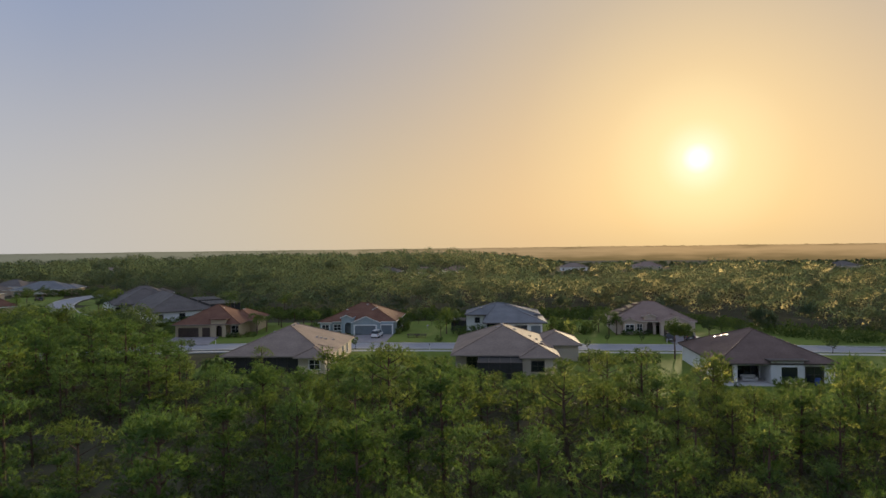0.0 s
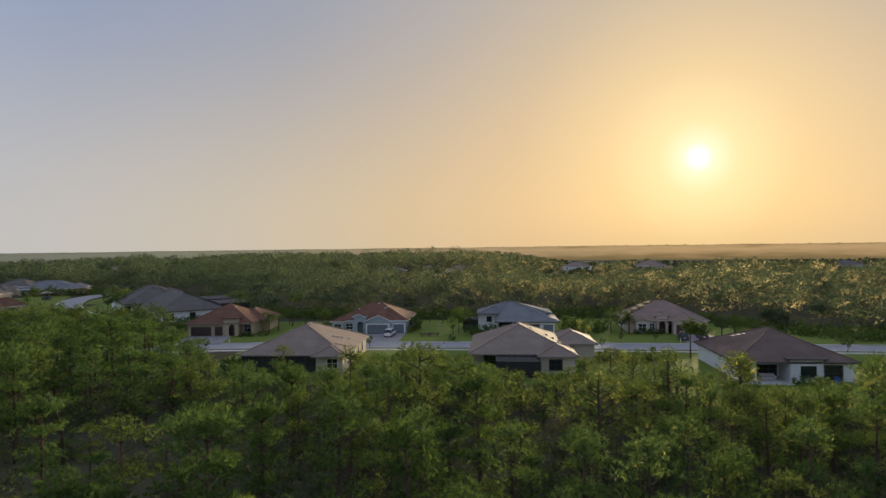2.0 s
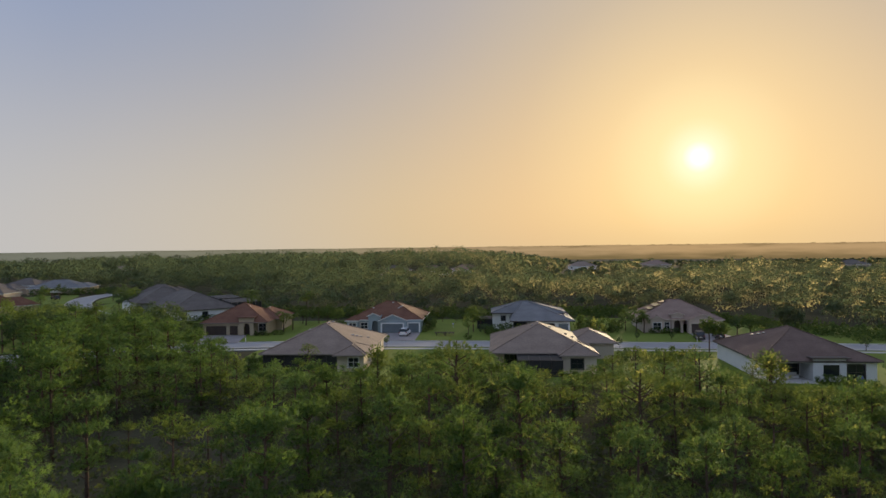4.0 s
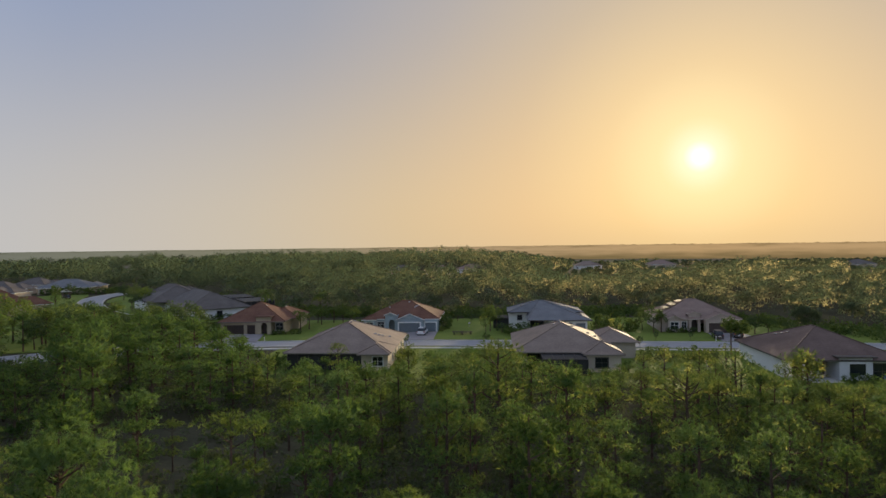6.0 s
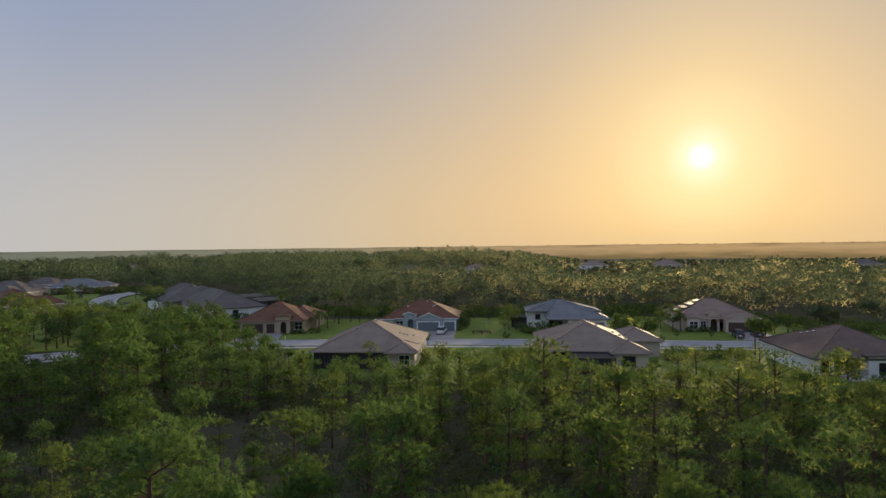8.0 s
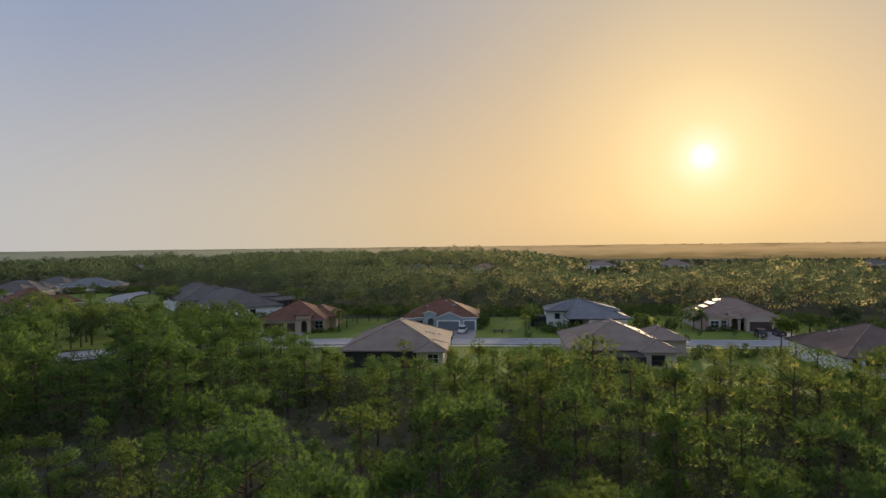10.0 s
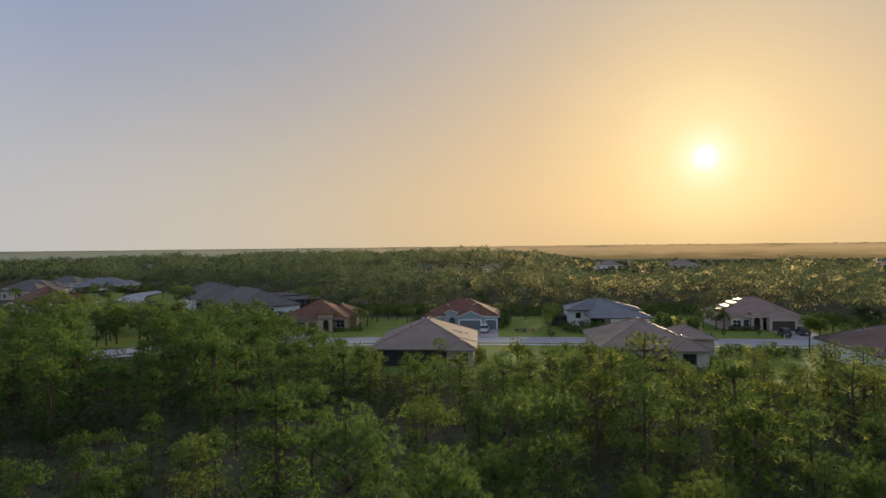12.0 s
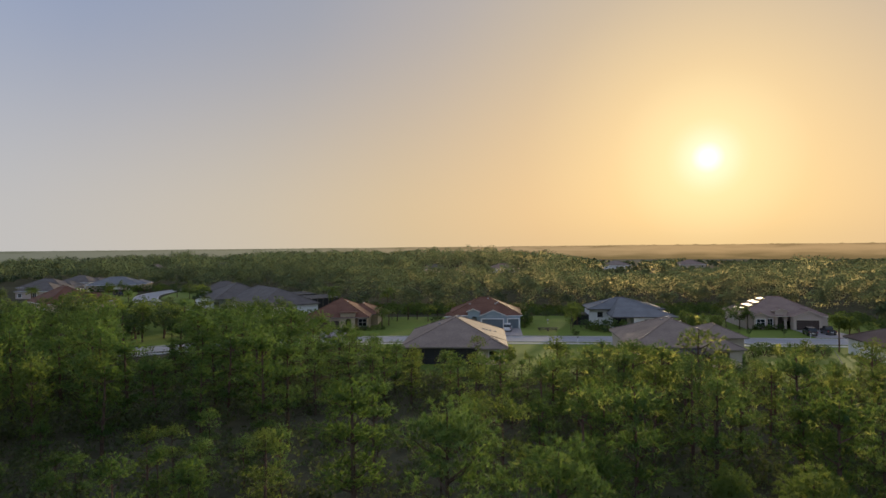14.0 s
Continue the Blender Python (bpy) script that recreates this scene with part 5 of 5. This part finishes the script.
    p = cen[:, None] + d * lr[:, None, None] * RNG.uniform(0.6, 1.12, (len(cen), leaves, 1)) * np.array([1, 1, 0.85])
    nn = unit(d + RNG.normal(0, 0.4, d.shape))
    u = unit(np.cross(nn, RNG.normal(0, 1, d.shape)))
    w = np.cross(nn, u)
    s = size * RNG.uniform(0.6, 1.3, (len(cen), leaves, 1))
    q = np.stack([p - u * s, p + u * s * 0.5 - w * s * 0.8, p + u * s * 0.5 + w * s * 0.8], 2).reshape(-1, 3, 3)
    mass = unit(d + 0.7 * (way * 0.7 + np.array([0, 0, 0.3]))[:, None]).reshape(-1, 3)
    q = facing(q, mass).reshape(-1, 3)
    ob = new(name, tris_mesh(name, q, np.arange(len(q)).reshape(-1, 3), mat, 3, np.repeat(mass, 3, 0)))
    tagged(ob, label, "woods", kind="stuff")


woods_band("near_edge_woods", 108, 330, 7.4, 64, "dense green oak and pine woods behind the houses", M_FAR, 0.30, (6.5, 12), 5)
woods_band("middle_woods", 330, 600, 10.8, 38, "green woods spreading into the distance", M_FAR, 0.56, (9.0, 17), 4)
woods_band("far_woods", 600, 790, 13.0, 20, "far woods in haze-tinted leaves toward the horizon", M_FAR, 0.9, (10, 18), 4)


def edge_scrub():
    """Bushes and saplings along the foot of the woods, behind the yards."""
    n = 3000
    x = RNG.uniform(-250, 150, n)
    edge = np.interp(x, [-260, -150, -120, -95, -60, 0, 56, 64, 80, 110, 200], [330, 262, 245, 222, 176, 169, 166, 152, 124, 120, 110])
    y = edge + RNG.uniform(-3, 16, n)
    clear = np.ones(n, bool)
    for ob in bpy.data.objects:
        if ob.name.startswith("house"):
            clear &= (x - ob.location.x) ** 2 + (y - ob.location.y - 8) ** 2 > 17 ** 2
    for p in list(LANE) + list(STREET):
        clear &= (x - p.x) ** 2 + (y - p.y) ** 2 > 7 ** 2
    s = RNG.uniform(0.7, 1.8, n)
    c = np.stack([x, y, s * RNG.uniform(0.4, 1.0, n)], 1)[clear]
    q = clumps(c, s[clear], 26, RNG, 0.85, 0.5)
    q[..., 2] = np.maximum(q[..., 2], 0.0)
    tagged(new("edge_scrub", quads_mesh("edge_scrub", q, M_HEDGE)), "green bushes and saplings along the foot of the woods", "bushes", kind="stuff")


edge_scrub()

# ======== yards ========


def paved(name, pts, mat, label, z=0.2, category="driveway"):
    bm = bmesh.new()
    top = [bm.verts.new((x, y, z)) for x, y in pts]
    low = [bm.verts.new((x, y, -0.03)) for x, y in pts]
    bm.faces.new(top)
    for i in range(len(pts)):
        j = (i + 1) % len(pts)
        bm.faces.new((low[i], low[j], top[j], top[i]))
    bmesh.ops.recalc_face_normals(bm, faces=bm.faces)
    tagged(new(name, mesh_of(name, bm, mat)), label, category, kind="structure")


paved("driveway_1", [(-66.2, 139.5), (-55.6, 139.8), (-53.5, 128.2), (-63.6, 128.0)], M_PAVER, "paver driveway in front of the brown garage doors")
paved("driveway_2", [(-23.6, 140.8), (-14.0, 141.4), (-14.6, 129.6), (-21.6, 129.6)], M_PAVER, "grey paver driveway with a parked white car")
paved("driveway_3", [(18.6, 137.6), (22.6, 137.2), (24.4, 126.2), (20.0, 126.6)], M_PAVER, "paver driveway beside the white house")
paved("driveway_4", [(48.0, 135.6), (55.2, 134.8), (55.6, 123.2), (46.2, 124.2)], M_PAVER, "paver driveway in front of the pinkish house")
paved("driveway_5", [(58.0, 108.0), (63.0, 107.6), (63.6, 113.8), (58.0, 114.4)], M_PAVER, "paver driveway beside the brown-roofed house")


def shrub_meshes(seed, n, r, h, mat, leaf=24):
    rng = np.random.default_rng(seed)
    cs = []
    for k in range(n):
        p = rng.normal(0, 1, 3)
        p /= np.linalg.norm(p)
        cs.append((p[0] * r, p[1] * r, max(0.1, h * (0.5 + 0.45 * p[2]))))
    bm = bmesh.new()
    for k in range(4):
        a = k * 1.6
        tube(bm, [(0, 0, 0), (math.cos(a) * r * 0.5, math.sin(a) * r * 0.5, h * 0.6)], [0.04, 0.015], 4)
    return mesh_of("shrub_stem", bm, M_BARK), quads_mesh("shrub_leaves", clumps(cs, 0.3 * rng.uniform(0.8, 1.3, n) * min(1.5, max(0.8, h / 1.5)), leaf, rng, 0.8, 0.66), mat)


SHRUBS = [shrub_meshes(5 + k, 22, 0.8, 1.5, (M_HEDGE, M_OAK, M_NEEDLE_B)[k % 3]) for k in range(4)]
OAKS = [oak_meshes(71 + k, 2.2 + 0.2 * k, 70, 20, (M_OAK, M_HEDGE, M_OAK, M_NEEDLE_B)[k]) for k in range(4)]


def shrub(x, y, h, k=0, wide=1.0, label="rounded green garden shrub on the lawn"):
    ob = thing("shrub", x, y, 0.1, (k * 67 + x * 9) % 360, label, "shrub", "garden shrubs")
    ob.scale = (h / 1.5 * wide, h / 1.5 * wide, h / 1.5)
    for nm, me in zip(("stem", "leaves"), SHRUBS[k % len(SHRUBS)]):
        c = new(nm, me)
        c.parent = ob


def yard_tree(x, y, h, k=0, wide=1.0, label="leafy garden tree standing on the lawn"):
    plant("garden_tree", OAKS[k % len(OAKS)], x, y, h / 6, (k * 91 + x * 5) % 360, label, "tree", "garden trees", wide, 0.1)


for k, spot in enumerate(((-95.0, 128.4, 7.4), (-101, 127.5, 7.0), (-104, 134, 7.6), (-109, 141, 7.4), (-100, 141, 7.6), (-112, 152, 7.0), (-118, 162, 6.6), (-107, 155, 6.8), (-97.5, 133.6, 7.6), (-115, 146, 6.6))):
    yard_tree(*spot, (0, 2, 3)[k % 3], 1.35, "broad leafy shade tree on the lawn by the street")


def palm(x, y, h, seed, label="feathery palm with arching green fronds"):
    rng = np.random.default_rng(seed)
    ob = thing("palm", x, y, 0.1, 0, label, "palm tree", "palms")
    bm = bmesh.new()
    tube(bm, [(0, 0, 0), (0.08, 0.02, h * 0.35), (0.02, 0.05, h * 0.68)], [0.17, 0.13, 0.12], 7)
    part("trunk", bm, M_BARK, ob)
    for k in range(15):
        az, el = k * 2.4, rng.uniform(0.1, 1.25)
        ln = h * 0.42 * rng.uniform(0.8, 1.15)
        quads = []
        prev = np.array([0.02, 0.05, h * 0.68])
        out = np.array([math.cos(az), math.sin(az), 0])
        side = np.array([-math.sin(az), math.cos(az), 0])
        for s in range(6):
            e = el - 0.38 * s
            nxt = prev + (out * math.cos(e) + np.array([0, 0, math.sin(e)])) * ln / 6
            w = 0.42 * math.sin(math.pi * (s + 1) / 7.2) * ln / 2
            for sg in (-1, 1):
                for j in (0.0, 0.34, 0.67):
                    b = prev + (nxt - prev) * j
                    tip = b + side * sg * w * 1.3 + (nxt - prev) * 0.9 - np.array([0, 0, 0.35 * w])
                    wd = (nxt - prev) * 0.16
                    quads.append([b - wd, (b + tip) / 2 - wd, tip, (b + tip) / 2 + wd])
            prev = nxt
        fr = new("frond", quads_mesh("frond", quads, M_PALM))
        fr.parent = ob


def street_palm(x, y, h, k):
    """A tall bare stem under a dense round head."""
    ob = thing("street_tree", x, y, 0.1, k * 60, "slender street tree with bare trunk and dense round crown", "tree", "street trees")
    bm = bmesh.new()
    tube(bm, [(0, 0, 0), (0.05, 0, h * 0.4), (0, 0.04, h * 0.7)], [0.15, 0.12, 0.09], 7)
    part("trunk", bm, M_BARK, ob)
    rng = np.random.default_rng(k)
    cs = [p / np.linalg.norm(p) * np.array([1.7, 1.7, h * 0.19]) * rng.uniform(0.4, 1) + np.array([0, 0, h * 0.8]) for p in rng.normal(0, 1, (60, 3))]
    c = new("crown", quads_mesh("crown", clumps(cs, rng.uniform(0.35, 0.6, 60), 26, rng, 0.8, 0.66), M_HEDGE))
    c.parent = ob


street_palm(40.6, 107.9, 7.2, 1)
street_palm(42.3, 107.6, 6.6, 2)
yard_tree(71.4, 112.0, 2.8, 2, 1.0, "small young tree on the verge by the street")

# the tan house's front garden
yard_tree(-53.4, 123.2 - 3.2, 2.7, 0, 0.95, "small dark young tree on the verge")
palm(-48.1, 144.5, 6.4, 3)
palm(-189.5, 214.0, 8.0, 7)
palm(-193.5, 219.0, 7.0, 8)
palm(-46.8, 148.0, 5.0, 4)
for k, x in enumerate((-53.0, -51.6, -50.2, -48.8, -47.4)):
    shrub(x, 138.6 + 0.3 * k, 1.2, k, 1.0, "clipped green foundation shrub below the windows")
palm(-45.6, 156.5, 5.4, 5)
palm(-43.0, 160.0, 5.2, 6)
palm(-51.0, 178.0, 9.0, 12, "pale feathery palm at the edge of the woods")
palm(-69.0, 182.0, 9.5, 13, "pale feathery palm at the edge of the woods")
yard_tree(-40.5, 160, 5.2, 1, 1.15)
yard_tree(-37.2, 155.5, 4.6, 3, 1.1)
yard_tree(-47.5, 160.5, 5.0, 1, 1.1)
yard_tree(-35.0, 162.5, 5.0, 0, 1.1)
shrub(-34.6, 150.5, 2.0, 1, 1.2)
for k, (x, y) in enumerate(((-68.6, 140), (-69.8, 144), (-70.2, 148), (-68.8, 136))):
    shrub(x, y, 2.4, k, 1.1, "tall hedge shrub at the side of the house")
# blue-grey house
yard_tree(-19.8, 121.2, 2.8, 0, 0.8, "small young tree beside the house corner")
for k, (x, y, h) in enumerate(((-12.4, 146.0, 3.4), (-12.2, 149.0, 3.0), (-12.8, 142.6, 1.6), (-30.6, 140.8, 0.9), (-28.6, 141.0, 0.9), (-27.2, 141.2, 0.9))):
    shrub(x, y, h, k, 0.9, "green shrub against the blue-grey wall")
yard_tree(-5.6, 158, 2.6, 2, 1.1)
yard_tree(-9.2, 161.5, 3.0, 2, 1.0)
# lawn between the blue-grey and the white house
yard_tree(-1.3, 142.0, 6.4, 1, 0.85)
yard_tree(0.6, 146.5, 5.4, 0, 0.95)
yard_tree(-2.6, 137.4, 4.6, 3, 0.7)
for k, (x, y, h) in enumerate(((3.2, 136.6, 2.6), (5.6, 134.6, 2.9), (7.6, 134.4, 2.8), (9.2, 135.6, 2.2), (-2.9, 130.4, 1.3), (1.4, 139.4, 2.2))):
    shrub(x, y, h, k, 1.15)
for k, (x, y, h) in enumerate(((23.6, 137.4, 4.2), (25.0, 139.0, 3.8), (27.6, 138.0, 3.4), (29.6, 140.0, 3.4), (31.2, 138.8, 3.0), (33.4, 143, 2.6), (29.0, 146, 2.8))):
    shrub(x, y, h, k, 0.85, "dense upright shrub beside the drive")
# pinkish house
yard_tree(36.4, 137.6, 6.2, 0, 0.9)
yard_tree(35.0, 141.5, 5.2, 2, 0.9)
palm(38.0, 137.2, 5.2, 9)
for k in range(6):
    shrub(39.8 + k * 1.05, 136.9 - 0.1 * k, 1.3, k, 1.0, "low green foundation shrub along the front")
yard_tree(40.2, 125.6, 2.0, 2, 0.7, "young street tree on the verge")
yard_tree(33.0, 125.9, 2.1, 0, 0.7, "young street tree on the verge")
yard_tree(27.0, 117.4, 2.4, 2, 0.7, "young street tree on the verge")
for k, (x, y, h) in enumerate(((57.6, 133.5, 4.4), (59.6, 131.6, 4.6), (61.0, 134.4, 4.2), (59.0, 126.6, 3.2), (62.4, 128.4, 3.6))):
    yard_tree(x, y, h, k, 1.1)
# brown-roofed house
for k, (x, y, h) in enumerate(((47.6, 86.2, 1.5), (48.7, 86.1, 1.4), (49.8, 86.0, 1.5), (50.9, 86.0, 1.3), (41.4, 85.7, 0.9))):
    shrub(x, y, h, k, 0.9, "dark green shrub below the bay window")
for k, (x, y, h) in enumerate(((23.2, 103.4, 2.0), (25.6, 104.6, 2.3), (28.2, 103.6, 2.4), (30.4, 104.4, 2.2), (33, 105.0, 2.4), (35.4, 104.0, 2.0))):
    shrub(x, y, h, k, 1.15, "loose shrub in a row along the side lawn")
shrub(-16.6, 102.3, 1.5, 2, 0.45, "slim dark young shrub alone on the lawn")
for k, (x, y, h) in enumerate(((-19.6, 101.2, 1.7), (-19.4, 104.0, 1.8), (-19.2, 107.4, 2.0), (-40.4, 99.0, 2.4), (-40.8, 103.0, 2.2), (-1.8, 97.6, 2.2), (-2.2, 101.0, 2.0), (18.6, 96.0, 1.6))):
    shrub(x, y, h, k, 0.9, "green shrub at the corner of the house")
# lane
yard_tree(-70, 131, 8.6, 0, 1.35, "broad oak with a dense dark green crown")
yard_tree(-77, 137, 8.0, 2, 1.3, "broad oak with a dense dark green crown")
yard_tree(-84, 141, 7.6, 0, 1.3, "broad oak with a dense dark green crown")
for k, (x, y, h) in enumerate(((-66, 126, 8.0), (-73, 124, 8.6), (-80, 127, 8.2), (-111, 132, 9.5), (-112, 122, 9.5), (-119, 128, 10.0), (-122, 140, 10.0), (-128, 150, 10.0), (-118, 112, 10.0), (-127, 106, 10.0),
                               (-135, 130, 10.0), (-145, 118, 10.0), (-140, 150, 7.0), (-150, 140, 7.5), (-160, 128, 10.0), (-165, 150, 8.0), (-170, 172, 9.5), (-185, 165, 10.0), (-102, 152, 4.5), (-96, 144, 4.0), (-108, 160, 5.0))):
    yard_tree(x, y, h, k, 1.05, "broad oak with a dense dark green crown")
for k, (x, y, h) in enumerate(((-119, 196, 7.5), (-117, 200, 7.0), (-138.0, 232, 7.0), (-131, 228, 6.4), (-147, 240, 6.5), (-104, 118, 6.5), (-98, 121, 6), (-108, 124, 7), (-92, 126, 5.5), (-176, 240, 6.5), (-180, 256, 6))):
    yard_tree(x, y, h, k, 1.0, "spreading tree beside the lane")
for k in range(9):
    shrub(-84.5 + k * 1.6, 163.6 + k * 1.15, 1.8, k, 1.1, "hedge shrub along the long white house")
for k in range(11):
    shrub(-200 + k * 2.6, 268.5 + k * 0.6, 3.2, k, 1.2, "hedge shrub before the low house")

# ======== cars and small things ========


def entrance_pavilion(x, y, yaw):
    """A small white gabled porch on brick piers beside the lane."""
    ob = thing("pavilion", x, y, 0.1, yaw, "small white gabled porch on two brick piers", "pavilion")
    for sx in (-1.2, 1.2):
        bm = bmesh.new()
        box(bm, sx - 0.3, sx + 0.3, -0.3, 0.3, 0, 2.5)
        bevelled(bm, 0.03, 1)
        part("pier", bm, T_BROWN, ob, "brown brick pier")
    bm = bmesh.new()
    box(bm, -1.7, 1.7, -0.5, 2.6, 2.5, 2.72)
    gable_fill(bm, -1.7, 1.7, -0.45, 2.72, 0.6)
    part("gable", bm, M_TRIM, ob, "white painted gable")
    bm = bmesh.new()
    gable(bm, -2.0, 2.0, -0.7, 2.8, 2.7, 0.6)
    part("roof", bm, [T_DGREY, M_TRIM], ob)


entrance_pavilion(-181.5, 255.0, 25)



def rounded_box(x0, x1, y0, y1, z0, z1, r, taper=0.0, shift=0.0):
    bm = bmesh.new()
    vs = box(bm, x0, x1, y0, y1, z0, z1)
    for v in vs[4:]:
        v.co.x *= 1 - taper
        v.co.y = (v.co.y - (y0 + y1) / 2) * (1 - taper * 1.3) + (y0 + y1) / 2 + shift
    bevelled(bm, r, 2)
    return bm


def car(x, y, yaw, paint, label, pickup=False):
    """A parked car, nose along its own +y."""
    ob = thing("car", x, y, 0.2, yaw, label, "car", "parked cars")
    body = part("body", rounded_box(-0.93, 0.93, -2.3, 2.3, 0.32, 1.02, 0.14), paint, ob)
    cab = (-0.6, 1.2) if pickup else (-2.1, 1.1)
    part("cabin", rounded_box(-0.86, 0.86, cab[0], cab[1], 0.98, 1.68, 0.1, 0.14), M_GLASS, ob, "dark glazed cabin")
    part("roof_panel", rounded_box(-0.72, 0.72, cab[0] + 0.35, cab[1] - 0.45, 1.62, 1.72, 0.04), paint, ob)
    if pickup:
        part("bed_cover", rounded_box(-0.8, 0.8, -2.2, -0.7, 1.0, 1.06, 0.02), M_TYRE, ob)
    for sx in (-1, 1):
        part("tail_light", rounded_box(sx * 0.8 - 0.11, sx * 0.8 + 0.11, -2.33, -2.24, 0.75, 0.98, 0.02), M_RED, body, "red tail light")
        part("headlight", rounded_box(sx * 0.7 - 0.16, sx * 0.7 + 0.16, 2.22, 2.33, 0.72, 0.88, 0.02), M_METAL, body, "bright headlight")
        for wy in (-1.42, 1.42):
            bm = bmesh.new()
            tube(bm, [(sx * 0.72, wy, 0.34), (sx * 0.95, wy, 0.34)], [0.34, 0.34], 16)
            w = part("wheel", bm, M_TYRE, ob)
            bm = bmesh.new()
            tube(bm, [(sx * 0.94, wy, 0.34), (sx * 0.965, wy, 0.34)], [0.21, 0.19], 12)
            part("rim", bm, M_METAL, w)
    bm = bmesh.new()
    box(bm, -0.26, 0.26, -2.335, -2.3, 0.55, 0.68)
    part("plate", bm, M_TRIM, ob)


car(-17.4, 137.0, -8, M_CARW, "white car parked on the paver driveway")
car(47.0, 128.2, -14, M_CARD, "dark grey car parked on the driveway apron")
car(-176.0, 247.0, 60, M_CARD, "dark grey car parked beside the lane")
car(51.6, 129.4, -12, M_CARD, "dark pickup parked beside the garage", True)


def mailbox(x, y):
    ob = thing("mailbox", x, y, 0.1, 0, "small dark mailbox on a post by the kerb", "mailbox", "mailboxes")
    bm = bmesh.new()
    box(bm, -0.05, 0.05, -0.05, 0.05, 0, 1.05)
    part("post", bm, M_TRIM, ob)
    part("letter_box", rounded_box(-0.11, 0.11, -0.26, 0.26, 1.05, 1.3, 0.05), M_FASCIA, ob)


for x, y in ((-24.0, 129.9), (17.6, 127.2), (45.2, 124.8), (-52.0, 129.0), (-4.4, 119.6)):
    mailbox(x, y)


def picnic_table(x, y, yaw):
    ob = thing("picnic_table", x, y, 0.1, yaw, "dark timber picnic table with benches on the lawn", "picnic table")
    for name, a, b, z in (("tabletop", -0.42, 0.42, 0.74), ("bench", -0.85, -0.58, 0.44), ("bench", 0.58, 0.85, 0.44)):
        bm = bmesh.new()
        box(bm, -1.4, 1.4, a, b, z, z + 0.06)
        part(name, bm, M_DARKWOOD, ob)
    for sx in (-1.0, 1.0):
        for sy in (-1, 1):
            bm = bmesh.new()
            bar(bm, Vector((sx, sy * 0.75, 0)), Vector((sx, sy * 0.2, 0.76)), 0.05)
            part("leg", bm, M_DARKWOOD, ob)
        bm = bmesh.new()
        box(bm, sx - 0.04, sx + 0.04, -0.8, 0.8, 0.38, 0.44)
        part("cross_beam", bm, M_DARKWOOD, ob)


picnic_table(-9.0, 136.6, 4)
picnic_table(-7.2, 136.4, 4)


def garden_ball():
    ob = thing("garden_globe", -6.2, 149.6, 0.1, 0, "small shiny garden globe on a short post", "ornament")
    bm = bmesh.new()
    bmesh.ops.create_uvsphere(bm, u_segments=16, v_segments=10, radius=0.28)
    bmesh.ops.translate(bm, verts=bm.verts, vec=(0, 0, 0.85))
    part("globe", bm, M_METAL, ob)
    bm = bmesh.new()
    tube(bm, [(0, 0, 0), (0, 0, 0.6)], [0.1, 0.05], 8)
    part("post", bm, M_CONC, ob)


garden_ball()


def leaning_pole():
    ob = thing("leaning_stem", 27.6, 85.6, 0.0, 0, "bright leaning bare stem of a dead sapling", "dead tree")
    bm = bmesh.new()
    tube(bm, [(0.6, -1.2, 0), (0.1, -0.2, 1.5), (-0.7, 1.3, 4.2)], [0.07, 0.06, 0.04], 6)
    part("stem", bm, M_DEAD, ob)


leaning_pole()


def patio_things():
    ob = thing("rain_barrel", 53.5, 86.9, 0.1, 0, "blue plastic barrel beside the patio door", "barrel")
    bm = bmesh.new()
    tube(bm, [(0, 0, 0), (0, 0, 0.3), (0, 0, 0.7), (0, 0, 1.0)], [0.34, 0.4, 0.4, 0.33], 14)
    part("drum", bm, M_BLUE, ob)
    bm = bmesh.new()
    tube(bm, [(0, 0, 1.0), (0, 0, 1.04)], [0.36, 0.36], 14)
    part("lid", bm, M_BLUE, ob)
    ob = thing("patio_sofa", 45.0, 89.8, 0.16, -4, "grey cushioned patio sofa under the covered lanai", "sofa")
    part("seat", rounded_box(-1.1, 1.1, -0.45, 0.45, 0.1, 0.45, 0.06), M_CONC, ob)
    part("backrest", rounded_box(-1.1, 1.1, 0.32, 0.5, 0.45, 0.9, 0.05), M_CONC, ob)
    for sx in (-1, 1):
        part("armrest", rounded_box(sx * 1.0 - 0.12, sx * 1.0 + 0.12, -0.45, 0.45, 0.4, 0.65, 0.04), M_CONC, ob)


patio_things()
